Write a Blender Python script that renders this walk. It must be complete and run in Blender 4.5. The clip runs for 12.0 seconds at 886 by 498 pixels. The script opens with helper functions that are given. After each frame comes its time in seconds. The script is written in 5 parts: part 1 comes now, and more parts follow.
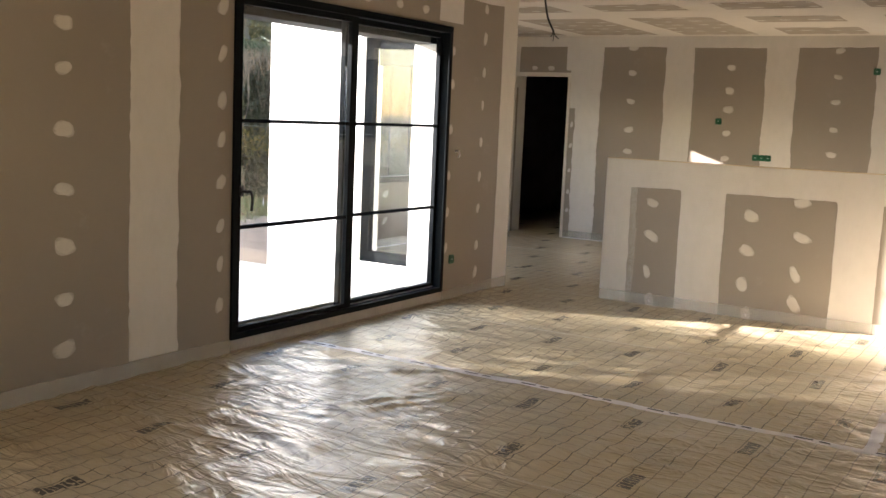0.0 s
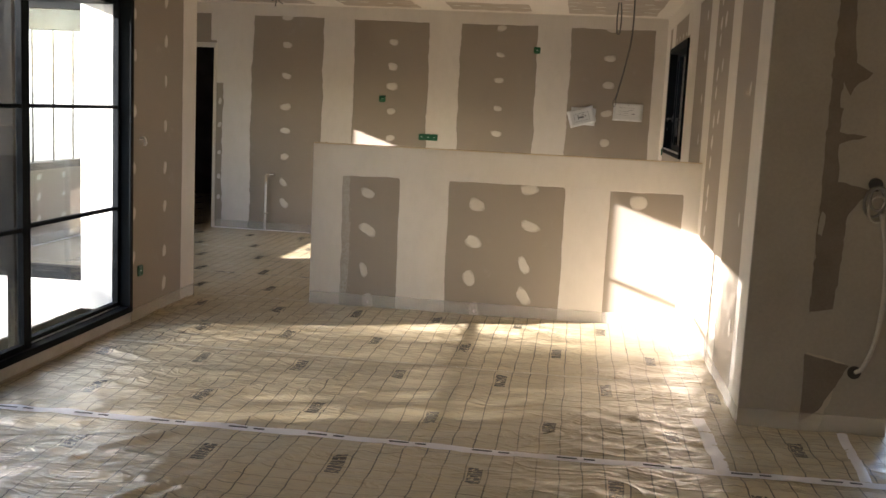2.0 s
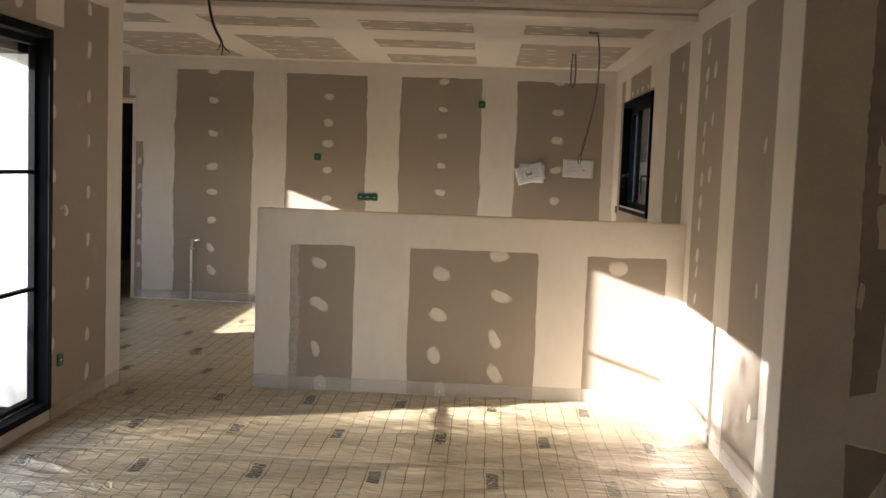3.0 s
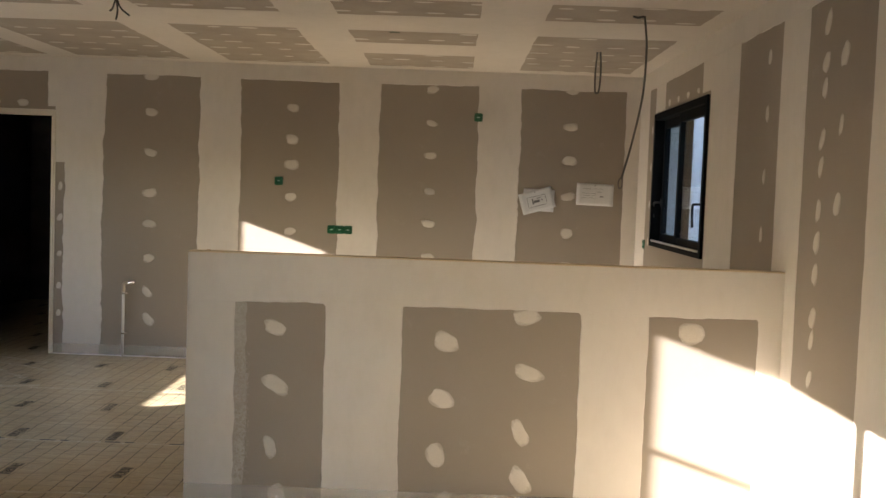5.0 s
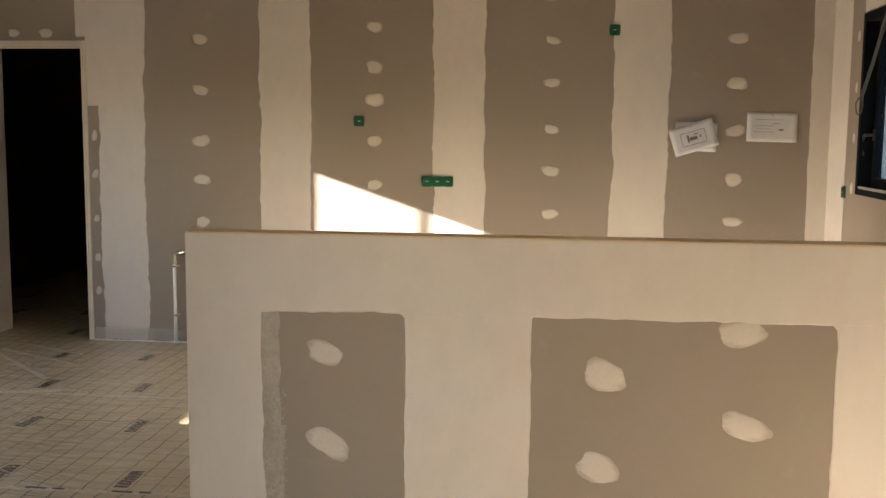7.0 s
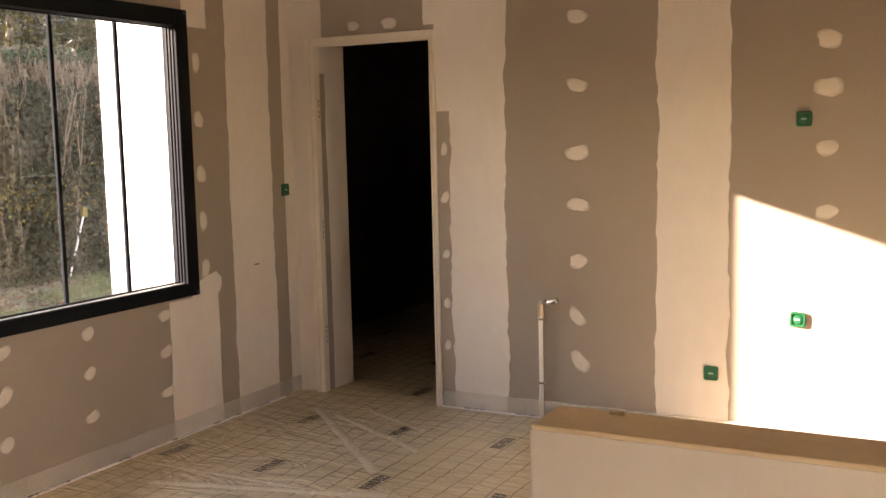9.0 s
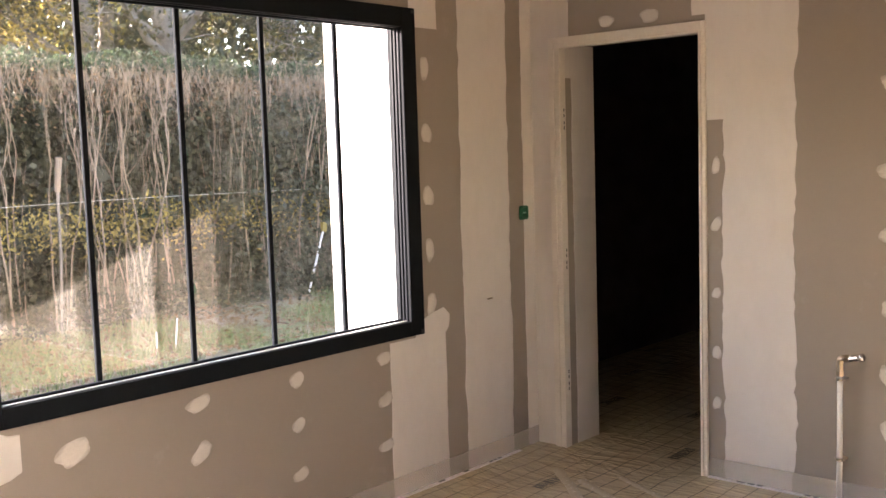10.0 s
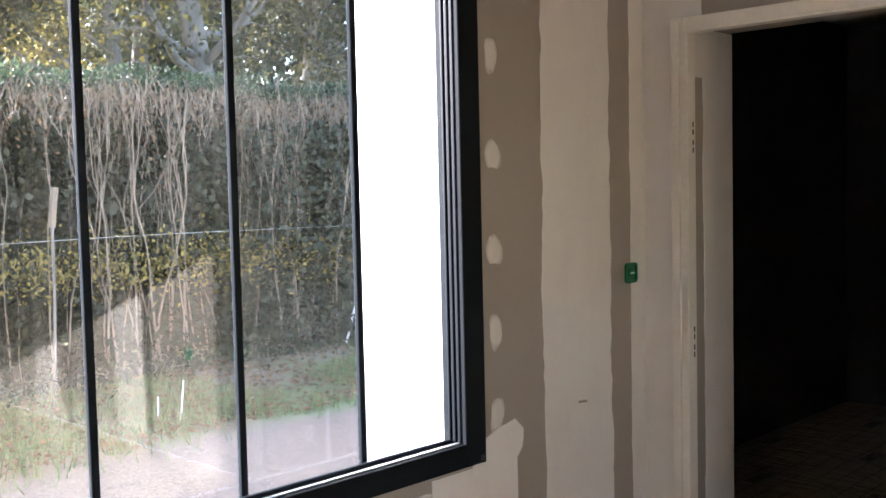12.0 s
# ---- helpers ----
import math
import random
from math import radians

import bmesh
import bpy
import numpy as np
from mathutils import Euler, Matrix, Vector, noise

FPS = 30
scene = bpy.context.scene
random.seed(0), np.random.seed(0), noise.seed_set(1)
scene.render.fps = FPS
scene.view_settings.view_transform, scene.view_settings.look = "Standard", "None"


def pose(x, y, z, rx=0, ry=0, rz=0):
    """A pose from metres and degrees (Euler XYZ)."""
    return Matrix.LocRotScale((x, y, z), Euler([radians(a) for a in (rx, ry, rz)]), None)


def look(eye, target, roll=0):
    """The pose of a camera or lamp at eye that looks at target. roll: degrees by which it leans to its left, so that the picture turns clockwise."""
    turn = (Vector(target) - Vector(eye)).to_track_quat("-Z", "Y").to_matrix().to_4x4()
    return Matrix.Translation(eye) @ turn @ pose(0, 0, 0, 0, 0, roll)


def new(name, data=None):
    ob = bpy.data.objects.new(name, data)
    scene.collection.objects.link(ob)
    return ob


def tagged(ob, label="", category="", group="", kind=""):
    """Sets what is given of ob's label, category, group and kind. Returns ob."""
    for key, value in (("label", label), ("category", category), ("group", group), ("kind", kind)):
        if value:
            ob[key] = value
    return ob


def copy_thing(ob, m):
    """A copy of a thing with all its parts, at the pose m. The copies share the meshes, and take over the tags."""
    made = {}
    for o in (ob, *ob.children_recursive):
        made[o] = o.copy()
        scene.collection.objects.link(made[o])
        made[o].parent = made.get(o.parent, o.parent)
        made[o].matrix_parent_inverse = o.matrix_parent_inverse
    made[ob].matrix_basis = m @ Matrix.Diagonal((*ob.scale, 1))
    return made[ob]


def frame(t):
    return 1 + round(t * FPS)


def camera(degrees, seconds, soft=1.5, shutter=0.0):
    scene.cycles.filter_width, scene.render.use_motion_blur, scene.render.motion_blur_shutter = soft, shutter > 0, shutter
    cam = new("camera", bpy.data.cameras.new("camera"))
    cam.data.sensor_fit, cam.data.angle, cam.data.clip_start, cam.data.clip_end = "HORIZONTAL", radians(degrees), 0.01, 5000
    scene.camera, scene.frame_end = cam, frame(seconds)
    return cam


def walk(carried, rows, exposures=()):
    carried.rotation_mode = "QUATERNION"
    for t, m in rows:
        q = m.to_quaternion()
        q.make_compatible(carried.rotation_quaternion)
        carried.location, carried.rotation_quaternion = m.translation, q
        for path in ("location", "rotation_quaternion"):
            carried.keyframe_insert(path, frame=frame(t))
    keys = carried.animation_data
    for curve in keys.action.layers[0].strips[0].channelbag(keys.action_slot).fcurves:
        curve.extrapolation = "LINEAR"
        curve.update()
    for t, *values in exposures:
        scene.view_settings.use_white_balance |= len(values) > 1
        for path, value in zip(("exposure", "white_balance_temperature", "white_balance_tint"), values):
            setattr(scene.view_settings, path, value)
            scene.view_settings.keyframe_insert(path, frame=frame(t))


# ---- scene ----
cam = camera(47.4, 12.0)
PATH = [
    (0, (0.502, 0.107, 1.502), (-0.535, 1.797, 1.242), 2.5),
    (0.5, (0.17, 0.244, 1.508), (-0.697, 2.024, 1.226), 2.5),
    (1, (-0.242, 0.331, 1.517), (-0.815, 2.227, 1.238), 2.6),
    (1.5, (-0.581, 0.539, 1.495), (-1.007, 2.473, 1.218), 3.0),
    (2, (-0.895, 0.796, 1.525), (-1.145, 2.761, 1.247), 2.8),
    (2.5, (-1.123, 1.062, 1.522), (-1.267, 3.046, 1.317), 2.5),
    (3, (-1.329, 1.496, 1.546), (-1.408, 3.487, 1.381), 2.2),
    (3.2, (-1.434, 1.692, 1.551), (-1.46, 3.687, 1.407), 2.2),
    (4.8, (-1.571, 3.207, 1.543), (-1.559, 5.204, 1.44), 2.0),
    (5, (-1.584, 3.378, 1.542), (-1.603, 5.375, 1.429), 2.1),
    (5.5, (-1.665, 3.847, 1.537), (-1.673, 5.842, 1.392), 1.6),
    (6, (-1.641, 4.34, 1.535), (-1.68, 6.332, 1.365), 1.5),
    (6.5, (-1.66, 4.817, 1.532), (-1.694, 6.806, 1.32), 1.5),
    (7, (-1.737, 5.294, 1.519), (-1.965, 7.267, 1.288), 0.5),
    (8.8, (-2.366, 7.03, 1.497), (-3.185, 8.841, 1.267), -1.3),
    (9, (-2.408, 7.142, 1.545), (-3.333, 8.901, 1.322), -1.3),
    (9.5, (-2.643, 7.54, 1.526), (-3.741, 9.199, 1.33), -1.7),
    (10, (-2.905, 7.838, 1.569), (-4.22, 9.332, 1.379), -1.8),
    (10.5, (-3.146, 8.144, 1.536), (-4.668, 9.433, 1.387), -2.5),
    (11, (-3.449, 8.37, 1.555), (-5.0, 9.628, 1.437), -2.3),
    (11.5, (-3.714, 8.766, 1.536), (-5.266, 10.025, 1.455), -1.3),
    (12, (-4.03, 9.02, 1.565), (-5.422, 10.451, 1.443), -1.3),
]
# seconds, stops, kelvin, tint
EXPOSURES = [(0.0, 3.36, 6150, 14), (1.5, 3.1, 6150, 14), (3.2, 2.96, 6150, 15), (5.5, 3.05, 6220, 13), (6.5, 3.1, 6280, 13), (7.0, 3.35, 6400, 16), (9.0, 3.68, 7600, 27), (9.8, 4.0, 7200, 27), (10.5, 4.03, 5400, 17), (12.0, 3.9, 5580, 17)]
walk(cam, [(t, look(eye, target, roll)) for t, eye, target, roll in PATH], EXPOSURES)

# ---- daylight: low afternoon sun from the south-west ----
SUN = Vector((1.0, 0.374, -0.336)).normalized()
sky = bpy.data.worlds.new("sky")
scene.world = sky
sky.use_nodes = True
sky_nodes = sky.node_tree
sky_tex = sky_nodes.nodes.new("ShaderNodeTexSky")
sky_tex.sky_type = "NISHITA"
sky_tex.sun_disc = False
sky_tex.sun_elevation = math.asin(-SUN.z)
sky_tex.sun_rotation = math.atan2(-SUN.x, -SUN.y)
sky_nodes.links.new(sky_tex.outputs[0], sky_nodes.nodes["Background"].inputs[0])
sky_nodes.nodes["Background"].inputs[1].default_value = 0.11
sun_data = bpy.data.lights.new("sun", "SUN")
sun_data.energy, sun_data.angle, sun_data.color = 5.0, radians(0.5), (1.0, 0.92, 0.82)
sun = new("sun", sun_data)
sun.matrix_world = look(-SUN * 30, (0, 0, 0))


# ---- materials ----
class Nodes:
    """Small builder for node materials."""

    def __init__(self, name):
        self.mat = bpy.data.materials.new(name)
        self.mat.use_nodes = True
        self.tree = self.mat.node_tree
        self.bsdf = self.tree.nodes["Principled BSDF"]
        self.pos = self.node("ShaderNodeTexCoord").outputs["Object"]

    def node(self, kind, **props):
        n = self.tree.nodes.new(kind)
        for key, value in props.items():
            if key == "operation":
                n.operation = value
            elif key == "blend_type":
                n.blend_type = value
            elif key == "data_type":
                n.data_type = value
        return n

    def link(self, a, b):
        if isinstance(a, (int, float, tuple)):
            b.default_value = a
        else:
            self.tree.links.new(a, b)

    def math(self, op, a, b=0.0, c=0.0):
        n = self.node("ShaderNodeMath", operation=op)
        for i, v in enumerate((a, b, c)):
            self.link(v, n.inputs[i])
        return n.outputs[0]

    def noise(self, scale, detail=3.0, rough=0.55, stretch=(1, 1, 1), source=None, distortion=0.0):
        m = self.node("ShaderNodeMapping")
        m.inputs["Scale"].default_value = stretch
        self.link(source or self.pos, m.inputs[0])
        n = self.node("ShaderNodeTexNoise")
        self.link(m.outputs[0], n.inputs["Vector"])
        n.inputs["Scale"].default_value = scale
        n.inputs["Detail"].default_value = detail
        n.inputs["Roughness"].default_value = rough
        n.inputs["Distortion"].default_value = distortion
        return n.outputs[0]

    def ramp(self, v, *stops):
        n = self.node("ShaderNodeValToRGB")
        self.link(v, n.inputs[0])
        e = n.color_ramp.elements
        while len(e) < len(stops):
            e.new(0.5)
        for el, (p, c) in zip(e, stops):
            el.position = p
            el.color = (*c, 1) if isinstance(c, tuple) else (c, c, c, 1)
        return n.outputs[0]

    def mix(self, f, a, b, blend="MIX"):
        n = self.node("ShaderNodeMix", data_type="RGBA", blend_type=blend)
        self.link(f, n.inputs[0])
        self.link((*a, 1) if isinstance(a, tuple) else a, n.inputs[6])
        self.link((*b, 1) if isinstance(b, tuple) else b, n.inputs[7])
        return n.outputs[2]

    def bump(self, h, strength=0.3, distance=0.002, chain=None):
        n = self.node("ShaderNodeBump")
        n.inputs["Strength"].default_value = strength
        n.inputs["Distance"].default_value = distance
        self.link(h, n.inputs["Height"])
        if chain:
            self.link(chain, n.inputs["Normal"])
        return n.outputs[0]

    def set(self, color=None, rough=None, metal=None, normal=None, **more):
        b = self.bsdf.inputs
        if color is not None:
            self.link((*color, 1) if isinstance(color, tuple) else color, b["Base Color"])
        if rough is not None:
            self.link(rough, b["Roughness"])
        if metal is not None:
            b["Metallic"].default_value = metal
        if normal is not None:
            self.link(normal, b["Normal"])
        for key, value in more.items():
            self.link(value, b[key.replace("_", " ").title().replace("Ior", "IOR")])
        return self.mat


def worn(name, a, b, rough=0.6, scale=3.0, fine=60.0, relief=0.2, metal=0.0, depth=0.001, stretch=(1, 1, 1), **more):
    """A surface that varies between two colours at a broad and a fine scale."""
    k = Nodes(name)
    broad = k.noise(scale, 4, stretch=stretch)
    grain = k.noise(fine, 3, stretch=stretch)
    f = k.math("ADD", k.math("MULTIPLY", broad, 0.65), k.math("MULTIPLY", grain, 0.35))
    col = k.mix(k.ramp(f, (0.32, 0.0), (0.68, 1.0)), a, b)
    r = k.math("ADD", k.math("MULTIPLY", grain, 0.15), rough - 0.07)
    return k.set(col, r, metal, k.bump(grain, relief, depth), **more)


def board_material():
    k = Nodes("plasterboard paper")
    broad = k.noise(1.3, 4)
    fibre = k.noise(220, 2, stretch=(1, 1, 0.25))
    scuff = k.noise(5.0, 6, 0.7)
    col = k.mix(broad, (0.275, 0.232, 0.183), (0.33, 0.28, 0.225))
    col = k.mix(k.math("MULTIPLY", k.ramp(scuff, (0.62, 0.0), (0.75, 1.0)), 0.35), col, (0.42, 0.375, 0.315))
    col = k.mix(k.math("MULTIPLY", fibre, 0.22), col, (0.24, 0.205, 0.175))
    return k.set(col, 0.85, 0, k.bump(fibre, 0.12, 0.0006))


def compound_material():
    k = Nodes("joint compound")
    broad = k.noise(2.2, 5, 0.6)
    streak = k.noise(14, 5, 0.65, (1, 1, 0.45))
    col = k.mix(broad, (0.585, 0.535, 0.47), (0.68, 0.63, 0.565))
    col = k.mix(k.math("MULTIPLY", k.ramp(streak, (0.45, 0.0), (0.75, 1.0)), 0.3), col, (0.53, 0.485, 0.42))
    return k.set(col, 0.8, 0, k.bump(streak, 0.2, 0.001))


def dab_material():
    """Filler over a screw: wiped thin towards a ragged rim, where the board shows through."""
    k = Nodes("wiped filler dab")
    sep = k.node("ShaderNodeSeparateXYZ")
    k.link(k.pos, sep.inputs[0])
    shift = k.node("ShaderNodeVectorMath", operation="ADD")
    k.link(k.pos, shift.inputs[0])
    k.link(k.node("ShaderNodeObjectInfo").outputs["Random"], shift.inputs[1])
    streak = k.noise(45, 4, 0.6, (0.5, 1, 1.6), source=shift.outputs[0])
    fine = k.noise(160, 3, 0.6, source=shift.outputs[0])
    x, z = k.math("DIVIDE", sep.outputs[0], 0.0525), k.math("DIVIDE", sep.outputs[2], 0.034)
    r = k.math("SQRT", k.math("ADD", k.math("MULTIPLY", x, x), k.math("MULTIPLY", z, z)))
    r = k.math("ADD", r, k.math("MULTIPLY", k.math("SUBTRACT", streak, 0.5), 0.9))
    thin = k.ramp(k.math("MULTIPLY", r, 0.5), (0.39, 0.0), (0.56, 0.8))
    col = k.mix(fine, (0.53, 0.48, 0.415), (0.64, 0.59, 0.52))
    col = k.mix(thin, col, (0.37, 0.32, 0.262))
    return k.set(col, 0.82, 0, k.bump(streak, 0.15, 0.001))


def film_material():
    """Yellowish insulation boards under a clear printed film: ten-centimetre grid and dark maker's bars."""
    k = Nodes("printed floor film")
    sep = k.node("ShaderNodeSeparateXYZ")
    warp = k.noise(3.0, 2)
    k.link(k.pos, sep.inputs[0])
    wob = k.math("MULTIPLY", k.math("SUBTRACT", warp, 0.5), 0.03)
    x, y = k.math("ADD", sep.outputs[0], wob), k.math("SUBTRACT", sep.outputs[1], wob)

    def lines(v, step, width):
        p = k.math("PINGPONG", k.math("ADD", v, 50 * step), step / 2)
        return k.math("LESS_THAN", p, width)

    fade = k.noise(2.5, 3)
    gx = k.math("MULTIPLY", lines(x, 0.098, 0.0031), k.ramp(fade, (0.3, 0.35), (0.6, 0.85)))
    gy = k.math("MULTIPLY", lines(y, 0.098, 0.0027), k.ramp(fade, (0.35, 0.18), (0.65, 0.62)))
    # printed bars, staggered row by row
    row = k.math("FLOOR", k.math("DIVIDE", k.math("SUBTRACT", y, 5.2), 0.757))
    odd = k.math("MULTIPLY", k.math("MODULO", k.math("ADD", row, 40.0), 2.0), 0.293)
    lx = k.math("SUBTRACT", k.math("MODULO", k.math("ADD", k.math("ADD", x, odd), 40 * 0.586 + 0.06), 0.586), 0.293)
    ly = k.math("SUBTRACT", k.math("MODULO", k.math("ADD", k.math("SUBTRACT", y, 5.2), 40 * 0.757), 0.757), 0.38)
    inside = k.math("MULTIPLY", k.math("LESS_THAN", k.math("ABSOLUTE", lx), 0.031), k.math("LESS_THAN", k.math("ABSOLUTE", ly), 0.1))
    glyph = k.math("GREATER_THAN", k.math("PINGPONG", k.math("ADD", ly, 1.0), 0.0145), 0.0022)
    cutout = k.math("GREATER_THAN", k.noise(60, 0), 0.33)
    marks = k.math("MULTIPLY", k.math("MULTIPLY", inside, glyph), cutout)
    broad = k.noise(1.1, 4)
    blotch = k.noise(6.0, 5, 0.65, distortion=0.6)
    col = k.mix(broad, (0.45, 0.37, 0.225), (0.55, 0.46, 0.3))
    col = k.mix(k.math("MULTIPLY", k.ramp(blotch, (0.42, 0.0), (0.7, 1.0)), 0.35), col, (0.58, 0.52, 0.38))
    ink = k.math("MINIMUM", k.math("ADD", k.math("MAXIMUM", gx, gy), marks), 0.93)
    col = k.mix(ink, col, (0.03, 0.027, 0.023))
    crease = k.noise(5.0, 4, 0.55, (0.4, 1.3, 1), distortion=1.0)
    crease2 = k.noise(26.0, 3, 0.6, (1.0, 0.5, 1), distortion=0.8)
    ridge = k.math("POWER", k.math("SUBTRACT", 1.0, k.math("ABSOLUTE", k.math("MULTIPLY", k.math("SUBTRACT", crease, 0.5), 4.0))), 3.0)
    nrm = k.bump(crease2, 0.03, 0.006, k.bump(ridge, 0.36, 0.02))
    base = k.bump(crease2, 0.06, 0.006, k.bump(ridge, 0.4, 0.018))
    return k.set(col, 0.55, 0, base, coat_weight=1.0, coat_roughness=0.24, coat_ior=1.6, coat_normal=nrm, specular_ior_level=0.5)


def glass_material(name="window glass", tint=(0.97, 0.985, 0.98)):
    """Thin clear glazing that lets light straight through and mirrors by angle."""
    k = Nodes(name)
    clear = k.node("ShaderNodeBsdfTransparent")
    clear.inputs[0].default_value = (*tint, 1)
    gloss = k.node("ShaderNodeBsdfGlossy")
    gloss.inputs["Roughness"].default_value = 0.01
    facing = k.node("ShaderNodeLayerWeight").outputs["Facing"]
    fres = k.math("ADD", k.math("MULTIPLY", k.math("POWER", facing, 4.0), 0.8), 0.065)
    dirt = k.noise(4.0, 4, 0.6)
    m = k.node("ShaderNodeMixShader")
    k.link(fres, m.inputs[0])
    k.link(clear.outputs[0], m.inputs[1])
    k.link(gloss.outputs[0], m.inputs[2])
    dust = k.node("ShaderNodeBsdfDiffuse")
    dust.inputs[0].default_value = (0.7, 0.7, 0.68, 1)
    m2 = k.node("ShaderNodeMixShader")
    k.link(k.math("MULTIPLY", k.ramp(dirt, (0.45, 0.12), (0.75, 1.0)), 0.04), m2.inputs[0])
    k.link(m.outputs[0], m2.inputs[1])
    k.link(dust.outputs[0], m2.inputs[2])
    k.link(m2.outputs[0], k.tree.nodes["Material Output"].inputs[0])
    return k.mat


def ground_material():
    k = Nodes("rough lawn and bare earth")
    sep = k.node("ShaderNodeSeparateXYZ")
    k.link(k.pos, sep.inputs[0])
    a, b, c = k.noise(0.9, 5, 0.6), k.noise(9.0, 5, 0.7), k.noise(60.0, 3, 0.6)
    grass = k.mix(b, (0.09, 0.13, 0.05), (0.24, 0.25, 0.12))
    litter = k.mix(c, (0.15, 0.115, 0.08), (0.36, 0.28, 0.21))
    soil = k.mix(k.ramp(c, (0.3, 0.0), (0.7, 1.0)), (0.1, 0.072, 0.052), (0.31, 0.235, 0.185))
    near = k.math("ADD", k.math("MULTIPLY", k.math("ADD", sep.outputs[0], 10.75), 1.1), k.math("MULTIPLY", k.math("SUBTRACT", a, 0.5), 0.9))
    col = k.mix(k.ramp(a, (0.42, 0.0), (0.56, 0.9)), grass, litter)
    col = k.mix(k.ramp(near, (0.35, 0.0), (0.7, 1.0)), col, soil)
    strip = k.math("SUBTRACT", k.math("ADD", b, 0.1), k.math("MULTIPLY", k.math("ABSOLUTE", k.math("ADD", sep.outputs[0], 12.6)), 1.4))
    col = k.mix(k.ramp(strip, (0.1, 0.0), (0.35, 0.8)), col, soil)
    return k.set(col, 0.95, 0, k.bump(b, 0.6, 0.05))


BOARD = board_material()
COMPOUND = compound_material()
DAB = dab_material()
FILM = film_material()
GLASS = glass_material()
GROUND = ground_material()
RENDER_WHITE = worn("white facade render", (0.76, 0.74, 0.7), (0.82, 0.8, 0.77), 0.9, 1.5, 90, 0.3)
CONCRETE = worn("pale terrace concrete", (0.6, 0.58, 0.54), (0.7, 0.68, 0.63), 0.9, 1.2, 40, 0.4)
ALU = worn("anthracite aluminium", (0.007, 0.0085, 0.01), (0.011, 0.013, 0.015), 0.62, 2.0, 120, 0.05, specular_ior_level=0.03)
ALU_MATT = worn("matt anthracite powder coat", (0.012, 0.0145, 0.017), (0.018, 0.021, 0.024), 0.8, 2.0, 120, 0.05, specular_ior_level=0.012)
ALU_SATIN = worn("satin anthracite aluminium", (0.007, 0.009, 0.012), (0.012, 0.015, 0.019), 0.5, 2.0, 120, 0.05, specular_ior_level=0.05)
ALU_TRACK = worn("bare aluminium track", (0.55, 0.56, 0.57), (0.66, 0.67, 0.68), 0.35, 4, 120, 0.05, 0.8)
RUBBER = worn("black rubber", (0.012, 0.012, 0.012), (0.02, 0.02, 0.02), 0.6)
FRAME_PAINT = worn("primed door frame", (0.6, 0.54, 0.45), (0.7, 0.64, 0.55), 0.6, 3, 50, 0.1)
FOAM = worn("pale foam edge strip", (0.7, 0.65, 0.57), (0.78, 0.73, 0.65), 0.7, 5, 40, 0.2, specular_ior_level=0.2, alpha=0.28)
SILL = worn("raw grey sill", (0.36, 0.33, 0.29), (0.46, 0.43, 0.38), 0.7, 5, 40, 0.2)
CEIL_BOARD = worn("skimmed ceiling board", (0.31, 0.265, 0.213), (0.4, 0.345, 0.285), 0.85, 4, 60, 0.1)
DRAGGED = worn("thinly dragged filler", (0.34, 0.3, 0.25), (0.46, 0.415, 0.355), 0.85, 30, 120, 0.3)
TORN = worn("torn brown board paper", (0.09, 0.073, 0.058), (0.135, 0.111, 0.09), 0.9, 6, 90, 0.3)
TAPE = worn("white adhesive tape", (0.62, 0.59, 0.58), (0.74, 0.71, 0.7), 0.35, 6, 60, 0.2)
TAPE_CLEAR = worn("clear film fold", (0.5, 0.44, 0.32), (0.62, 0.56, 0.44), 0.25, 8, 60, 0.3)
INK = worn("dark print", (0.03, 0.03, 0.035), (0.05, 0.05, 0.055), 0.5)
GREEN = worn("green moulded plastic", (0.0, 0.075, 0.027), (0.0, 0.11, 0.04), 0.4, 8, 80, 0.05)
SLOT = worn("pale green plastic", (0.35, 0.5, 0.4), (0.45, 0.6, 0.5), 0.5, 20)
PIPE_WHITE = worn("white multilayer pipe", (0.66, 0.64, 0.6), (0.74, 0.72, 0.68), 0.35, 8, 60, 0.05)
BRASS = worn("dull brass", (0.42, 0.35, 0.26), (0.52, 0.44, 0.34), 0.35, 20, 90, 0.1, 1.0)
CHROME = worn("worn chrome", (0.6, 0.6, 0.6), (0.7, 0.7, 0.7), 0.18, 20, 90, 0.05, 1.0)
PAPER = worn("white paper", (0.6, 0.6, 0.6), (0.7, 0.7, 0.7), 0.8, 6, 200, 0.05)
PAPER_INK = worn("grey print", (0.07, 0.07, 0.075), (0.2, 0.2, 0.21), 0.8, 60)
CABLE_GREY = worn("grey cable sheath", (0.09, 0.085, 0.08), (0.13, 0.12, 0.11), 0.5)
CABLE_BLACK = worn("black cable sheath", (0.012, 0.012, 0.012), (0.02, 0.02, 0.02), 0.5)
CONDUIT = worn("pale grey conduit", (0.22, 0.2, 0.17), (0.3, 0.275, 0.235), 0.5)
EDGE_BOARD = worn("brown board edge", (0.56, 0.44, 0.28), (0.66, 0.53, 0.35), 0.8, 6, 90, 0.2)
WOOD = worn("raw softwood", (0.3, 0.2, 0.11), (0.42, 0.29, 0.17), 0.75, 8, 60, 0.2, stretch=(1, 8, 8))
# near-black wall colour that stands in for the hall's lack of light
HALL_SHADE = worn("hall wall with shade in its colour", (0.06, 0.056, 0.052), (0.11, 0.103, 0.096), 0.95, 4, 50, 0.4)
